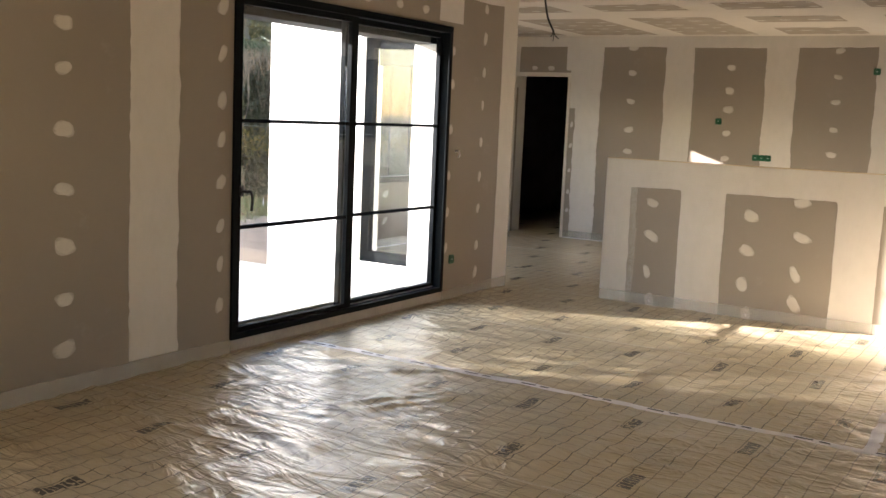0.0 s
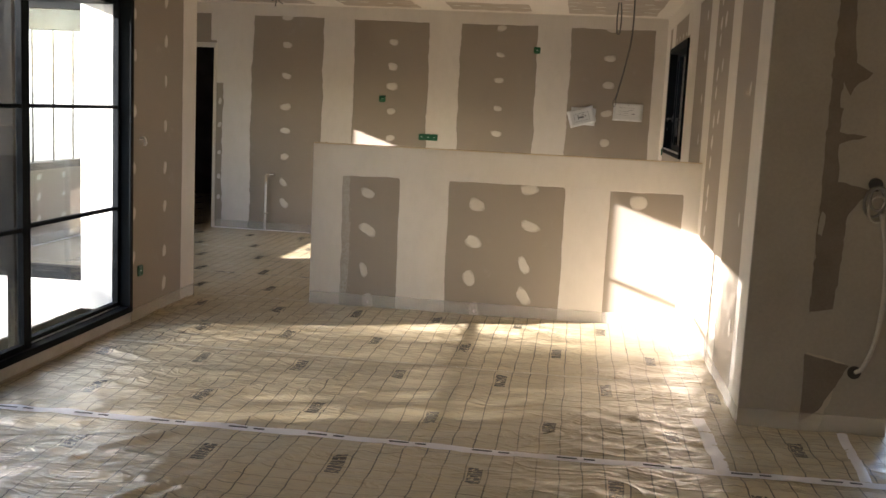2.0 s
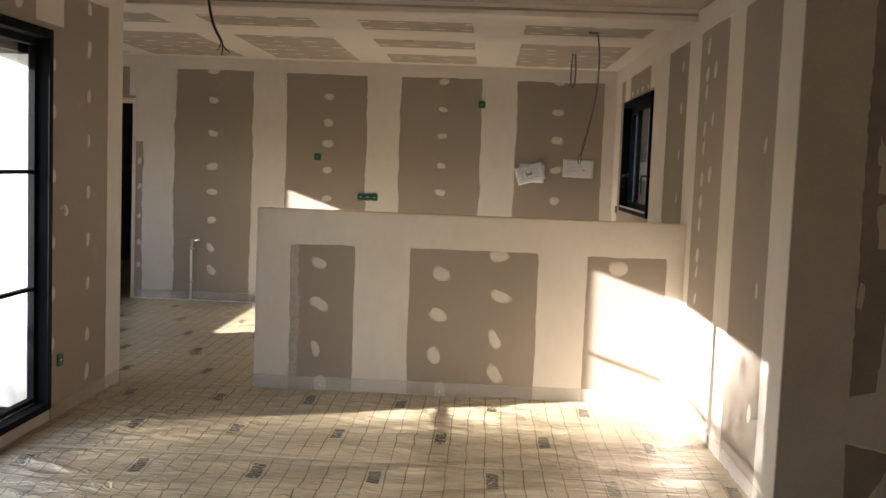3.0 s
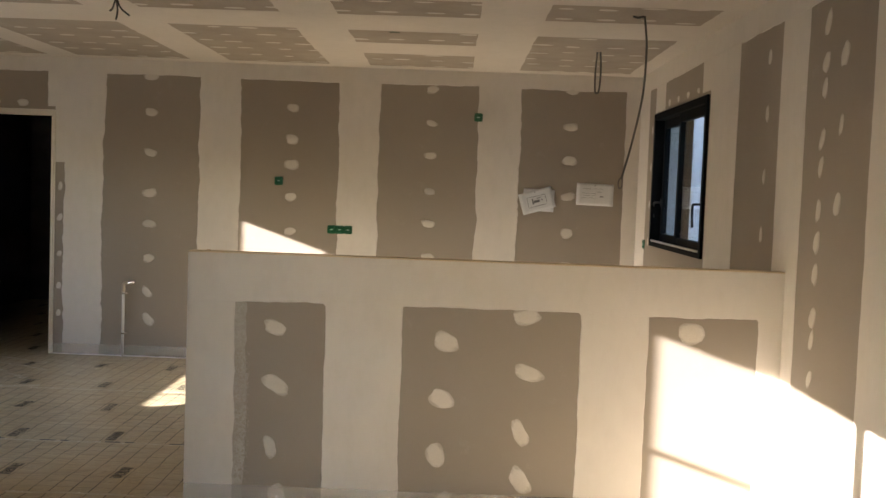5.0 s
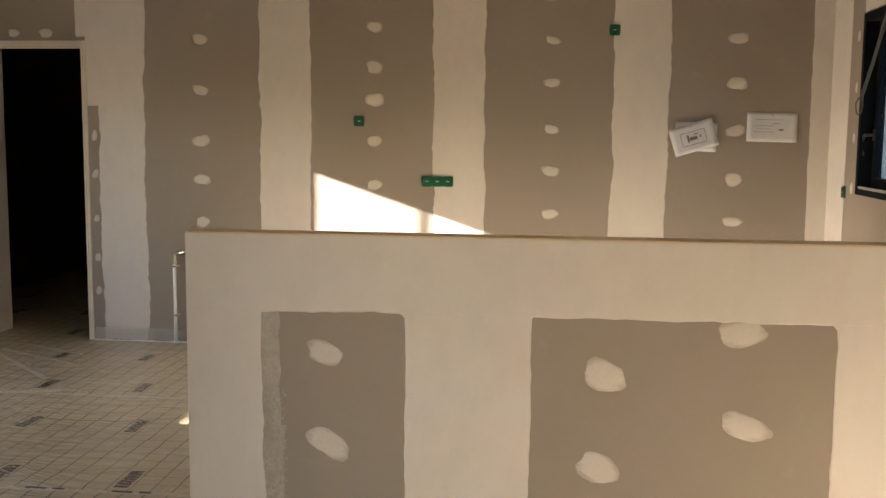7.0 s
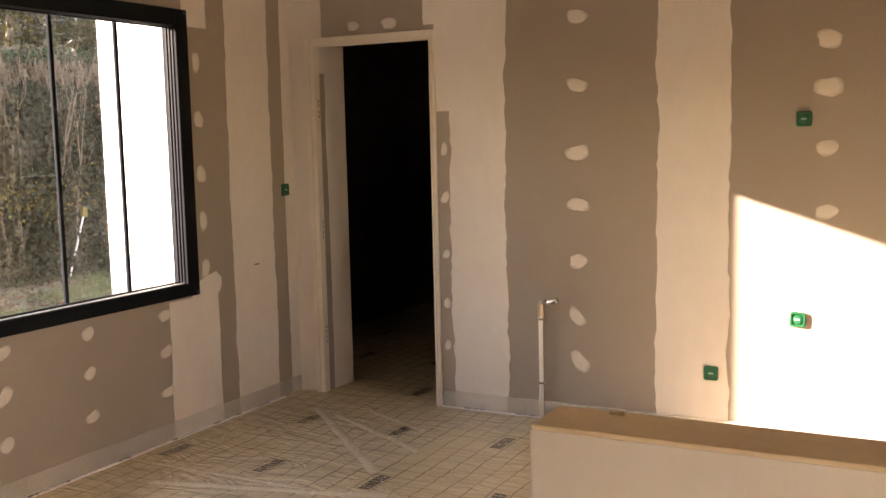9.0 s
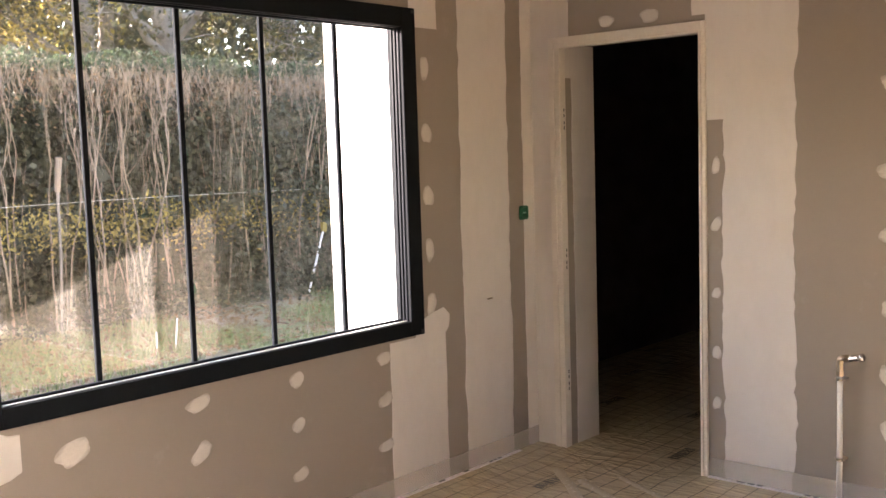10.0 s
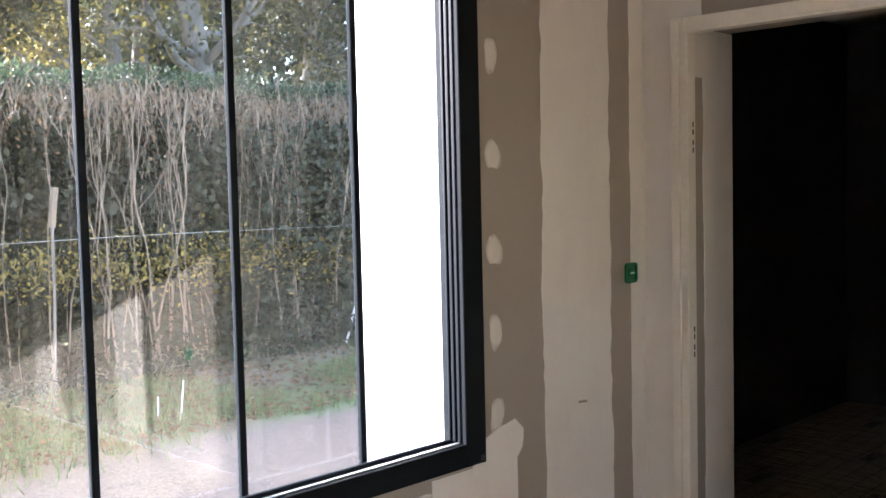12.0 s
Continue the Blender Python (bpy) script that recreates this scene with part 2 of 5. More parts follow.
BARK = worn("grey bark", (0.1, 0.085, 0.07), (0.2, 0.175, 0.15), 0.9, 5, 40, 0.8, depth=0.01, stretch=(1, 1, 0.3))
STEM = worn("pale bare stems", (0.14, 0.102, 0.07), (0.27, 0.205, 0.145), 0.9, 3, 30, 0.3)
SHADE_PANEL = worn("white cladding panel", (0.66, 0.68, 0.72), (0.74, 0.76, 0.8), 0.6, 1.0, 40, 0.1)
WIRE = worn("galvanised wire", (0.34, 0.34, 0.32), (0.45, 0.45, 0.43), 0.4, metal=0.6)


def leaf_material(name, dark, light):
    k = Nodes(name)
    isle = k.node("ShaderNodeNewGeometry").outputs["Random Per Island"]
    col = k.mix(isle, dark, light)
    mat = k.set(col, 0.55)
    trans = k.node("ShaderNodeBsdfTranslucent")
    k.link(col, trans.inputs[0])
    m = k.node("ShaderNodeMixShader")
    m.inputs[0].default_value = 0.45
    k.link(k.bsdf.outputs[0], m.inputs[1])
    k.link(trans.outputs[0], m.inputs[2])
    k.link(m.outputs[0], k.tree.nodes["Material Output"].inputs[0])
    return mat


LEAF_GREEN = leaf_material("hedge leaves", (0.025, 0.042, 0.02), (0.065, 0.09, 0.04))
LEAF_DARK = leaf_material("shaded dark leaves", (0.022, 0.03, 0.016), (0.075, 0.08, 0.04))
LEAF_YELLOW = leaf_material("yellowing leaves", (0.13, 0.105, 0.025), (0.42, 0.33, 0.085))
LEAF_TREE = leaf_material("autumn tree leaves", (0.016, 0.025, 0.012), (0.12, 0.1, 0.03))
LEAF_BROWN = leaf_material("dry brown leaves", (0.12, 0.07, 0.035), (0.26, 0.16, 0.08))
GRASS = leaf_material("grass blades", (0.07, 0.12, 0.035), (0.28, 0.3, 0.13))


# ---- mesh helpers ----
def mesh_of(name, bm):
    me = bpy.data.meshes.new(name)
    bm.normal_update()
    bm.to_mesh(me)
    bm.free()
    return me


def part(name, bm, material, parent=None, label="", smooth=False):
    """Links a bmesh as one mesh object, under a thing or part if one is given."""
    me = bm if isinstance(bm, bpy.types.Mesh) else mesh_of(name, bm)
    if not me.materials:
        me.materials.append(material)
    if smooth:
        me.polygons.foreach_set("use_smooth", [True] * len(me.polygons))
    ob = new(name, me)
    ob.parent = parent
    return tagged(ob, label) if label else ob


def thing(name, at, label, category, group="", kind=""):
    ob = new(name)
    ob.empty_display_size = 0.05
    ob.matrix_basis = at if isinstance(at, Matrix) else Matrix.Translation(at)
    return tagged(ob, label, category, group, kind)


def box(bm, a, b, bevel=0.0):
    """A box between two corners, its edges rounded by bevel."""
    lo, hi = [min(p, q) for p, q in zip(a, b)], [max(p, q) for p, q in zip(a, b)]
    v = [bm.verts.new((x, y, z)) for x in (lo[0], hi[0]) for y in (lo[1], hi[1]) for z in (lo[2], hi[2])]
    faces = [bm.faces.new([v[i] for i in f]) for f in ((0, 1, 3, 2), (4, 6, 7, 5), (0, 4, 5, 1), (2, 3, 7, 6), (0, 2, 6, 4), (1, 5, 7, 3))]
    if bevel:
        edges = list({e for f in faces for e in f.edges})
        bmesh.ops.bevel(bm, geom=edges, offset=bevel, segments=2, profile=0.6, affect="EDGES")
    return bm


def slab(a, b, bevel=0.0):
    return box(bmesh.new(), a, b, bevel)


def tube(bm, points, radius, sides=8, taper=1.0, cap=True):
    """A round tube through points."""
    pts = [Vector(p) for p in points]
    rings = []
    side = None
    for i, p in enumerate(pts):
        d = (pts[min(i + 1, len(pts) - 1)] - pts[max(i - 1, 0)]).normalized()
        if side is None:
            side = d.orthogonal().normalized()
        side = (side - d * side.dot(d)).normalized()
        up = d.cross(side)
        r = radius * (1 + (taper - 1) * i / max(1, len(pts) - 1))
        rings.append([bm.verts.new(p + (side * math.cos(math.tau * j / sides) + up * math.sin(math.tau * j / sides)) * r) for j in range(sides)])
    for a, b in zip(rings, rings[1:]):
        for j in range(sides):
            bm.faces.new((a[j], a[(j + 1) % sides], b[(j + 1) % sides], b[j]))
    if cap:
        bm.faces.new(rings[0][::-1])
        bm.faces.new(rings[-1])
    return bm


def spline(points, steps=8):
    """Catmull-Rom points through the given ones."""
    p = [Vector(q) for q in points]
    p = [2 * p[0] - p[1]] + p + [2 * p[-1] - p[-2]]
    out = []
    for a, b, c, d in zip(p, p[1:], p[2:], p[3:]):
        for i in range(steps):
            t = i / steps
            out.append(0.5 * (2 * b + (c - a) * t + (2 * a - 5 * b + 4 * c - d) * t * t + (3 * b - a - 3 * c + d) * t ** 3))
    return out + [p[-2]]


def plane_map(axis, at, facing):
    """Maps (u, v, depth) on a wall to the world: axis "x" is a wall across x, with u along y."""
    if axis == "x":
        return lambda u, v, d: (at + facing * d, u, v)
    if axis == "y":
        return lambda u, v, d: (u, at + facing * d, v)
    return lambda u, v, d: (u, v, at + facing * d)


def wall(name, axis, at, facing, thick, u0, u1, z0, z1, openings=(), label="", inner=None, outer=None):
    """A wall with openings through it. at: its inner face, which looks along facing."""
    us = sorted({u0, u1, *[o[0] for o in openings], *[o[1] for o in openings]})
    zs = sorted({z0, z1, *[o[2] for o in openings], *[o[3] for o in openings]})
    put = plane_map(axis, at, facing)
    bm = bmesh.new()
    cache = {}

    def vert(u, z, d):
        key = (u, z, d)
        if key not in cache:
            cache[key] = bm.verts.new(put(u, z, -d))
        return cache[key]

    def solid(i, j):
        if not (0 <= i < len(us) - 1 and 0 <= j < len(zs) - 1):
            return False
        u, z = (us[i] + us[i + 1]) / 2, (zs[j] + zs[j + 1]) / 2
        return not any(o[0] < u < o[1] and o[2] < z < o[3] for o in openings)

    front = []
    for i in range(len(us) - 1):
        for j in range(len(zs) - 1):
            if not solid(i, j):
                continue
            a, b, c, e = us[i], us[i + 1], zs[j], zs[j + 1]
            front.append(bm.faces.new([vert(*q, 0) for q in ((a, c), (b, c), (b, e), (a, e))]))
            bm.faces.new([vert(*q, thick) for q in ((a, c), (a, e), (b, e), (b, c))])
            for di, dj, p, q in ((-1, 0, (a, c), (a, e)), (1, 0, (b, c), (b, e)), (0, -1, (a, c), (b, c)), (0, 1, (a, e), (b, e))):
                if not solid(i + di, j + dj):
                    bm.faces.new((vert(*p, 0), vert(*q, 0), vert(*q, thick), vert(*p, thick)))
    for f in bm.faces:
        f.material_index = 0 if f in front else 1
    bmesh.ops.recalc_face_normals(bm, faces=bm.faces)
    me = mesh_of(name, bm)
    me.materials.append(inner or BOARD)
    me.materials.append(outer or RENDER_WHITE)
    return tagged(new(name, me), label, "wall", kind="structure")


def rough_line(rng, n, amount):
    """Small wandering offsets for a trowelled edge."""
    out, slow = [], rng.uniform(-1, 1)
    for _ in range(n):
        slow = 0.86 * slow + 0.45 * rng.uniform(-1, 1)
        out.append(amount * (0.9 * slow + 0.25 * rng.uniform(-1, 1)))
    return out


def compound(parent, put, u0, u1, v0, v1, depth=0.0022, rough=0.006, seed=0, fixed=""):
    """A trowelled strip of joint compound with wandering long edges. fixed: edges (l, r, b, t) that stay straight."""
    rng = random.Random(seed or hash((round(u0, 2), round(v0, 2), round(u1, 2), round(v1, 2))))
    upright = v1 - v0 >= u1 - u0
    length = max(v1 - v0, u1 - u0)
    n = max(4, int(length / 0.035))
    lo_fixed, hi_fixed = ("l" in fixed, "r" in fixed) if upright else ("b" in fixed, "t" in fixed)
    lo = [0] * (n + 1) if lo_fixed else rough_line(rng, n + 1, rough)
    hi = [0] * (n + 1) if hi_fixed else rough_line(rng, n + 1, rough)
    bm = bmesh.new()
    rows = []
    for i in range(n + 1):
        t = i / n
        if upright:
            v = v0 + (v1 - v0) * t
            pair = ((u0 + lo[i], v), (u1 + hi[i], v))
        else:
            u = u0 + (u1 - u0) * t
            pair = ((u, v0 + lo[i]), (u, v1 + hi[i]))
        feather = (-0.004, 0.004)
        row = []
        for (u, v), s in zip(pair, feather):
            eu, ev = (u + s, v) if upright else (u, v + s)
            row.append((bm.verts.new(put(u, v, depth)), bm.verts.new(put(eu, ev, 0.0004))))
        rows.append(row)
    for (a, b), (c, d) in zip(rows, rows[1:]):
        bm.faces.new((a[0], b[0], d[0], c[0]))
        bm.faces.new((a[1], a[0], c[0], c[1]))
        bm.faces.new((b[0], b[1], d[1], d[0]))
    bmesh.ops.recalc_face_normals(bm, faces=bm.faces)
    return part("joint_compound", bm, COMPOUND, parent)


def blob_mesh(seed, w, h):
    """A dab of filler over a screw, in its own plane (u, v), dished and ragged."""
    rng = random.Random(seed)
    bm = bmesh.new()
    n = 30
    ph = [rng.uniform(0, math.tau) for _ in range(4)]
    tail = rng.randrange(n)
    outer, inner = [], []
    for j in range(n):
        a = math.tau * j / n
        away = min(abs(j - tail), n - abs(j - tail))
        r = 1 + 0.1 * math.sin(2 * a + ph[0]) + 0.07 * math.sin(3 * a + ph[1]) + 0.03 * math.sin(5 * a + ph[2]) + rng.uniform(-0.03, 0.03) + (0.14, 0.09, 0.03)[min(away, 2)] * (away < 3)
        square = (abs(math.cos(a)) ** 2.6 + abs(math.sin(a)) ** 2.6) ** (-1 / 2.6)
        x, z = w / 2 * r * square * math.cos(a), h / 2 * r * square * math.sin(a)
        outer.append(bm.verts.new((x, 0.0004, z)))
        inner.append(bm.verts.new((x * 0.88, 0.0024, z * 0.88)))
    top = bm.verts.new((0, 0.0034, 0))
    for j in range(n):
        q = (j + 1) % n
        bm.faces.new((outer[j], outer[q], inner[q], inner[j]))
        bm.faces.new((inner[j], inner[q], top))
    bmesh.ops.recalc_face_normals(bm, faces=bm.faces)
    me = mesh_of("screw_patch", bm)
    me.materials.append(DAB)
    me.polygons.foreach_set("use_smooth", [True] * len(me.polygons))
    return me


BLOBS = [blob_mesh(s, 0.105, 0.068) for s in range(9)]
blob_rng = random.Random(5)


def screw_patches(parent, axis, at, facing, places, scale=1.0, lean=0.0):
    """Dabs of filler at (u, v) on a wall."""
    for u, v in places:
        ob = part("screw_patch", blob_rng.choice(BLOBS), DAB, parent)
        p = plane_map(axis, at, facing)(u, v, 0.0)
        turn = {("y", -1): 180, ("y", 1): 0, ("x", 1): -90, ("x", -1): 90}[(axis, facing)]
        k = scale * blob_rng.uniform(0.85, 1.15)
        spin = Matrix.Rotation(radians(lean + blob_rng.uniform(-14, 14)), 4, "Y")
        ob.matrix_basis = Matrix.Translation(p) @ Matrix.Rotation(radians(turn), 4, "Z") @ spin @ Matrix.Diagonal((k, 1, k * blob_rng.uniform(0.85, 1.2), 1))

# ---- the house: plan ----
RIGHT, LEFT, FAR, WEST, PIER = 0.0, -3.755, 12.16, -6.06, 5.915
LOW, HIGH = 2.59, 2.61
JOG = 8.14

# living-room wall with the sliding door
wall_left = wall("wall_left", "x", LEFT, 1, 0.345, -2.2, JOG, -0.15, 2.8, [(4.59, 7.035, 0.085, 2.205), (-1.8, 1.5, 0.085, 2.205)], "grey plasterboard living room wall with pale filled joints")
put = plane_map("x", LEFT, 1)
compound(wall_left, put, 3.82, 4.16, 0.1, 2.6, rough=0.012, seed=1)
compound(wall_left, put, 2.62, 2.95, 0.1, 2.6, seed=2)
compound(wall_left, put, 7.89, JOG - 0.001, 0.0, 2.6, seed=3, fixed="r")
compound(wall_left, put, 6.86, 7.2, 2.24, 2.6, seed=4)
compound(wall_left, put, 4.3, 4.52, 2.24, 2.6, seed=41)
compound(wall_left, put, -2.2, 7.9, 2.46, 2.605, 0.003, seed=5, fixed="t")
screw_patches(wall_left, "x", LEFT, 1, [(3.4, z) for z in (0.24, 0.5, 0.77, 1.06, 1.36, 1.66, 1.88, 2.2)], 1.1, 5)
screw_patches(wall_left, "x", LEFT, 1, [(4.5, z) for z in (0.32, 0.57, 0.8, 1.06, 1.31, 1.54, 1.81, 2.08)], 0.95, 70)
screw_patches(wall_left, "x", LEFT, 1, [(7.58, z) for z in (0.19, 0.42, 0.74, 1.01, 1.3, 1.61, 1.88, 2.16, 2.4)], 0.85, 80)
screw_patches(wall_left, "x", LEFT, 1, [(7.08, z) for z in (0.44, 0.73, 1.03, 1.4, 1.76, 2.02)], 0.7, 85)
screw_patches(wall_left, "x", LEFT, 1, [(y, 2.3) for y in (5.1, 5.5, 5.9, 6.3, 6.65)], 0.85)

# the outer wall set back west of the living room, with a glazed door
wall_jog = wall("wall_jog", "y", JOG, 1, 0.345, WEST - 0.24, LEFT - 0.345, -0.15, 2.8, [(-5.19, -4.27, 0.1, 2.2)], "outer wall with white render and a glazed door")

# kitchen's west wall with the wide fixed window
wall_west = wall("wall_west", "x", WEST, 1, 0.24, JOG, FAR, -0.15, 2.8, [(9.183, 11.257, 0.737, 2.217)], "grey plasterboard kitchen wall below and beside a wide window")
put = plane_map("x", WEST, 1)
compound(wall_west, put, 11.57, 11.94, 0.0, 2.6, rough=0.012, seed=11)
compound(wall_west, put, 12.07, FAR - 0.001, 0.0, 2.6, seed=12, fixed="r")
compound(wall_west, put, 11.04, 11.42, 0.0, 0.72, seed=13)
compound(wall_west, put, 8.15, 12.1, 2.46, 2.6, 0.003, seed=15, fixed="t")
compound(wall_west, put, 11.24, 11.42, 2.14, 2.46, seed=16)
compound(wall_west, put, 8.97, 9.32, 0.56, 0.72, 0.003, 0.03, seed=17)
compound(wall_west, put, 8.6, 8.96, 0.0, 2.6, seed=18)
screw_patches(wall_west, "x", WEST, 1, [(11.33, z) for z in (0.86, 1.12, 1.37, 1.66, 1.96)], 0.85, 85)
screw_patches(wall_west, "x", WEST, 1, [(9.1, z) for z in (1.1, 1.36, 1.66, 2.0)], 0.95, 80)
screw_patches(wall_west, "x", WEST, 1, [(y, z) for y in (10.01, 10.49, 11.0) for z in (0.26, 0.47, 0.66)], 0.8, 25)
screw_patches(wall_west, "x", WEST, 1, [(9.5, z) for z in (0.3, 0.6)], 1.2, 25)

# far kitchen wall with the doorway
wall_far = wall("wall_far", "y", FAR, -1, 0.3, -7.2, RIGHT, -0.15, 2.8, [(-5.88, -5.085, 0.0, 2.105)], "grey plasterboard kitchen wall with wide pale filled joints", outer=BOARD)
put = plane_map("y", FAR, -1)
for i, (a, b) in enumerate(((-3.815, -3.46), (-2.6, -2.255), (-1.4, -1.04))):
    compound(wall_far, put, a, b, 0.0, 2.58, 0.0022, 0.014, 21 + i)
compound(wall_far, put, -0.125, -0.001, 0.0, 2.58, seed=24, fixed="r")
compound(wall_far, put, -4.985, -4.65, 0.0, 2.58, 0.0022, 0.016, seed=25)
compound(wall_far, put, -5.075, -4.97, 1.68, 2.58, 0.0027, seed=26)
compound(wall_far, put, -5.14, -5.06, 2.16, 2.58, 0.0032, seed=27)
compound(wall_far, put, WEST + 0.001, -5.82, 2.128, 2.58, 0.0028, seed=28, fixed="l")
compound(wall_far, put, WEST + 0.001, -5.948, 0.0, 2.14, seed=29, fixed="lr")
compound(wall_far, put, WEST, RIGHT, 2.46, LOW - 0.001, 0.003, 0.007, seed=30, fixed="t")
screw_patches(wall_far, "y", FAR, -1, [(-4.24, z) for z in (0.87, 1.17, 1.44, 1.79, 2.14, 2.45)])
screw_patches(wall_far, "y", FAR, -1, [(-4.25, 0.57)], 1.0, -38)
screw_patches(wall_far, "y", FAR, -1, [(-4.235, 0.33)], 1.0, -65)
screw_patches(wall_far, "y", FAR, -1, [(-3.01, z) for z in (0.26, 1.15, 1.45, 1.73, 1.95, 2.22)])
screw_patches(wall_far, "y", FAR, -1, [(-1.805, z) for z in (0.4, 0.68, 0.97, 1.26, 1.54, 1.85, 2.13, 2.42)])
screw_patches(wall_far, "y", FAR, -1, [(-0.6, z) for z in (0.4, 0.66, 0.94, 1.22, 1.54, 1.85, 2.14, 2.45)])
screw_patches(wall_far, "y", FAR, -1, [(-5.025, z) for z in (0.36, 0.6, 0.88, 1.2, 1.47)], 0.6, 80)
screw_patches(wall_far, "y", FAR, -1, [(-5.6, 2.185), (-5.36, 2.185)], 0.8)

# right wall and its projecting end
wall_right = wall("wall_right", "x", RIGHT, -1, 0.3, PIER + 0.5, FAR + 0.3, -0.15, 2.8, [(9.785, 11.46, 1.175, 2.215)], "grey plasterboard wall with pale filled joints and a small window")
put = plane_map("x", RIGHT, -1)
wall_pier = wall("wall_pier", "y", PIER, -1, 0.5, RIGHT, 0.72, -0.15, 2.8, (), "skimmed plasterboard wall end with torn grey patches", outer=BOARD)
pier_put = plane_map("y", PIER, -1)
for i, (a, b) in enumerate(((8.02, 8.39), (6.93, 7.27))):
    compound(wall_right, put, a, b, 0.0, 2.6, seed=51 + i)
compound(wall_right, put, PIER + 0.001, 6.24, 0.0, 2.6, 0.003, seed=53, fixed="l")
compound(wall_right, put, 9.14, 9.76, 0.0, 2.58, seed=54)
compound(wall_right, put, 11.76, FAR - 0.001, 0.0, 2.58, seed=55, fixed="r")
compound(wall_right, put, 11.14, 11.5, 2.23, 2.58, seed=56)
compound(wall_right, put, 9.73, 9.98, 2.24, 2.58, 0.0029, seed=57)
compound(wall_right, put, 6.0, FAR, 2.44, LOW - 0.001, 0.0035, 0.007, seed=58, fixed="t")
screw_patches(wall_right, "x", RIGHT, -1, [(7.79, z) for z in (0.6, 0.78, 0.95, 1.05, 1.24, 1.38, 1.52, 1.71, 1.83, 2.05, 2.16, 2.33)], 0.9, 70)
screw_patches(wall_right, "x", RIGHT, -1, [(7.58, z) for z in (1.55, 1.88, 2.17)], 0.9, 70)
screw_patches(wall_right, "x", RIGHT, -1, [(8.59, z) for z in (1.38, 1.68, 2.0, 2.29)], 0.8, 80)
screw_patches(wall_right, "x", RIGHT, -1, [(6.4, z) for z in (0.4, 1.0, 1.7)], 0.8, 80)
screw_patches(wall_right, "x", RIGHT, -1, [(11.6, z) for z in (1.2, 1.5, 1.8, 2.1)], 0.7, 80)
screw_patches(wall_right, "x", RIGHT, -1, [(y, 2.27) for y in (10.1, 10.4, 10.7, 11.0)], 0.7)

# bar: half-height partition between living room and kitchen
BAR_X, BAR_Y, BAR_Z = -2.84, 8.172, 1.213
wall_bar = wall("wall_bar", "y", BAR_Y, -1, 0.085, BAR_X, RIGHT, -0.02, BAR_Z, (), "half-height plasterboard bar partition with filled joints", outer=COMPOUND)
part("top_board", slab((BAR_X - 0.001, BAR_Y - 0.003, BAR_Z), (RIGHT - 0.001, BAR_Y + 0.087, BAR_Z + 0.006), 0.002), EDGE_BOARD, wall_bar, "brown raw top board")
put = plane_map("y", BAR_Y, -1)
compound(wall_bar, put, BAR_X + 0.001, -2.61, 0.0, BAR_Z - 0.001, 0.0022, 0.009, 61, "l")
compound(wall_bar, put, -2.175, -1.815, 0.0, BAR_Z - 0.001, 0.0022, 0.006, 62)
compound(wall_bar, put, -0.955, -0.64, 0.0, BAR_Z - 0.001, 0.0022, 0.006, 63)
compound(wall_bar, put, -0.11, RIGHT - 0.001, 0.0, BAR_Z - 0.001, 0.0022, 0.006, 64, "r")
compound(wall_bar, put, BAR_X + 0.001, RIGHT - 0.001, 0.99, BAR_Z - 0.0005, 0.003, 0.008, 65, "t")
screw_patches(wall_bar, "y", BAR_Y, -1, [(-2.42, 0.865), (-2.41, 0.59), (-1.6, 0.825), (-1.61, 0.55), (-1.2, 0.69)], 1.15, -20)
screw_patches(wall_bar, "y", BAR_Y, -1, [(-2.43, 0.285), (-1.63, 0.275), (-1.23, 0.4), (-1.22, 0.165), (-2.39, 0.04), (-1.58, 0.03)], 1.1, -65)
screw_patches(wall_bar, "y", BAR_Y, -1, [(-1.22, 0.96), (-0.43, 0.91)], 1.25)

# walls out of view that close the rooms
wall("wall_back", "y", -2.2, 1, 0.3, LEFT - 0.345, 4.5, -0.15, 2.8, (), "plain grey plasterboard end wall")
wall("wall_east", "x", 4.2, -1, 0.3, -2.2, 8.3, -0.15, 2.8, [(5.95, 7.9, 0.1, 2.2)], "plain grey plasterboard side wall")
wall("wall_lobby", "y", 8.0, -1, 0.3, 0.3, 4.5, -0.15, 2.8, [(0.75, 2.2, 0.06, 2.15)], "plain plasterboard wall with a glazed door")
wall("wall_lobby_side", "x", 0.3, 1, 0.05, PIER + 0.5, 8.0, -0.15, 2.8, (), "plain plasterboard wall", outer=BOARD)
# unlit hall behind the doorway; its darkness is painted into the wall colour
wall("wall_hall_end", "y", 16.0, -1, 0.3, -7.2, 0.0, -0.15, 2.8, (), "unlit hall end wall", inner=HALL_SHADE)
wall("wall_hall_west", "x", -6.9, 1, 0.3, 12.46, 16.0, -0.15, 2.8, (), "unlit hall side wall", inner=HALL_SHADE)
wall("wall_hall_east", "x", -2.0, -1, 0.1, 12.46, 16.0, -0.15, 2.8, (), "unlit hall partition", inner=HALL_SHADE, outer=HALL_SHADE)
# northern wing seen through the kitchen window, and the outer wall behind the hall
wall("wall_wing", "y", 11.8, -1, 0.36, -7.25, WEST - 0.24, -0.15, 3.1, (), "white rendered outside wall of the wing", inner=RENDER_WHITE)
wall("wall_wing_west", "x", -7.246, -1, 0.05, 11.85, 16.3, -0.15, 3.1, (), "white rendered outside wall of the wing", inner=RENDER_WHITE)
wall("wall_north_east", "x", 0.3, 1, 0.3, 12.46, 16.3, -0.15, 3.1, (), "white rendered outside wall", inner=RENDER_WHITE)

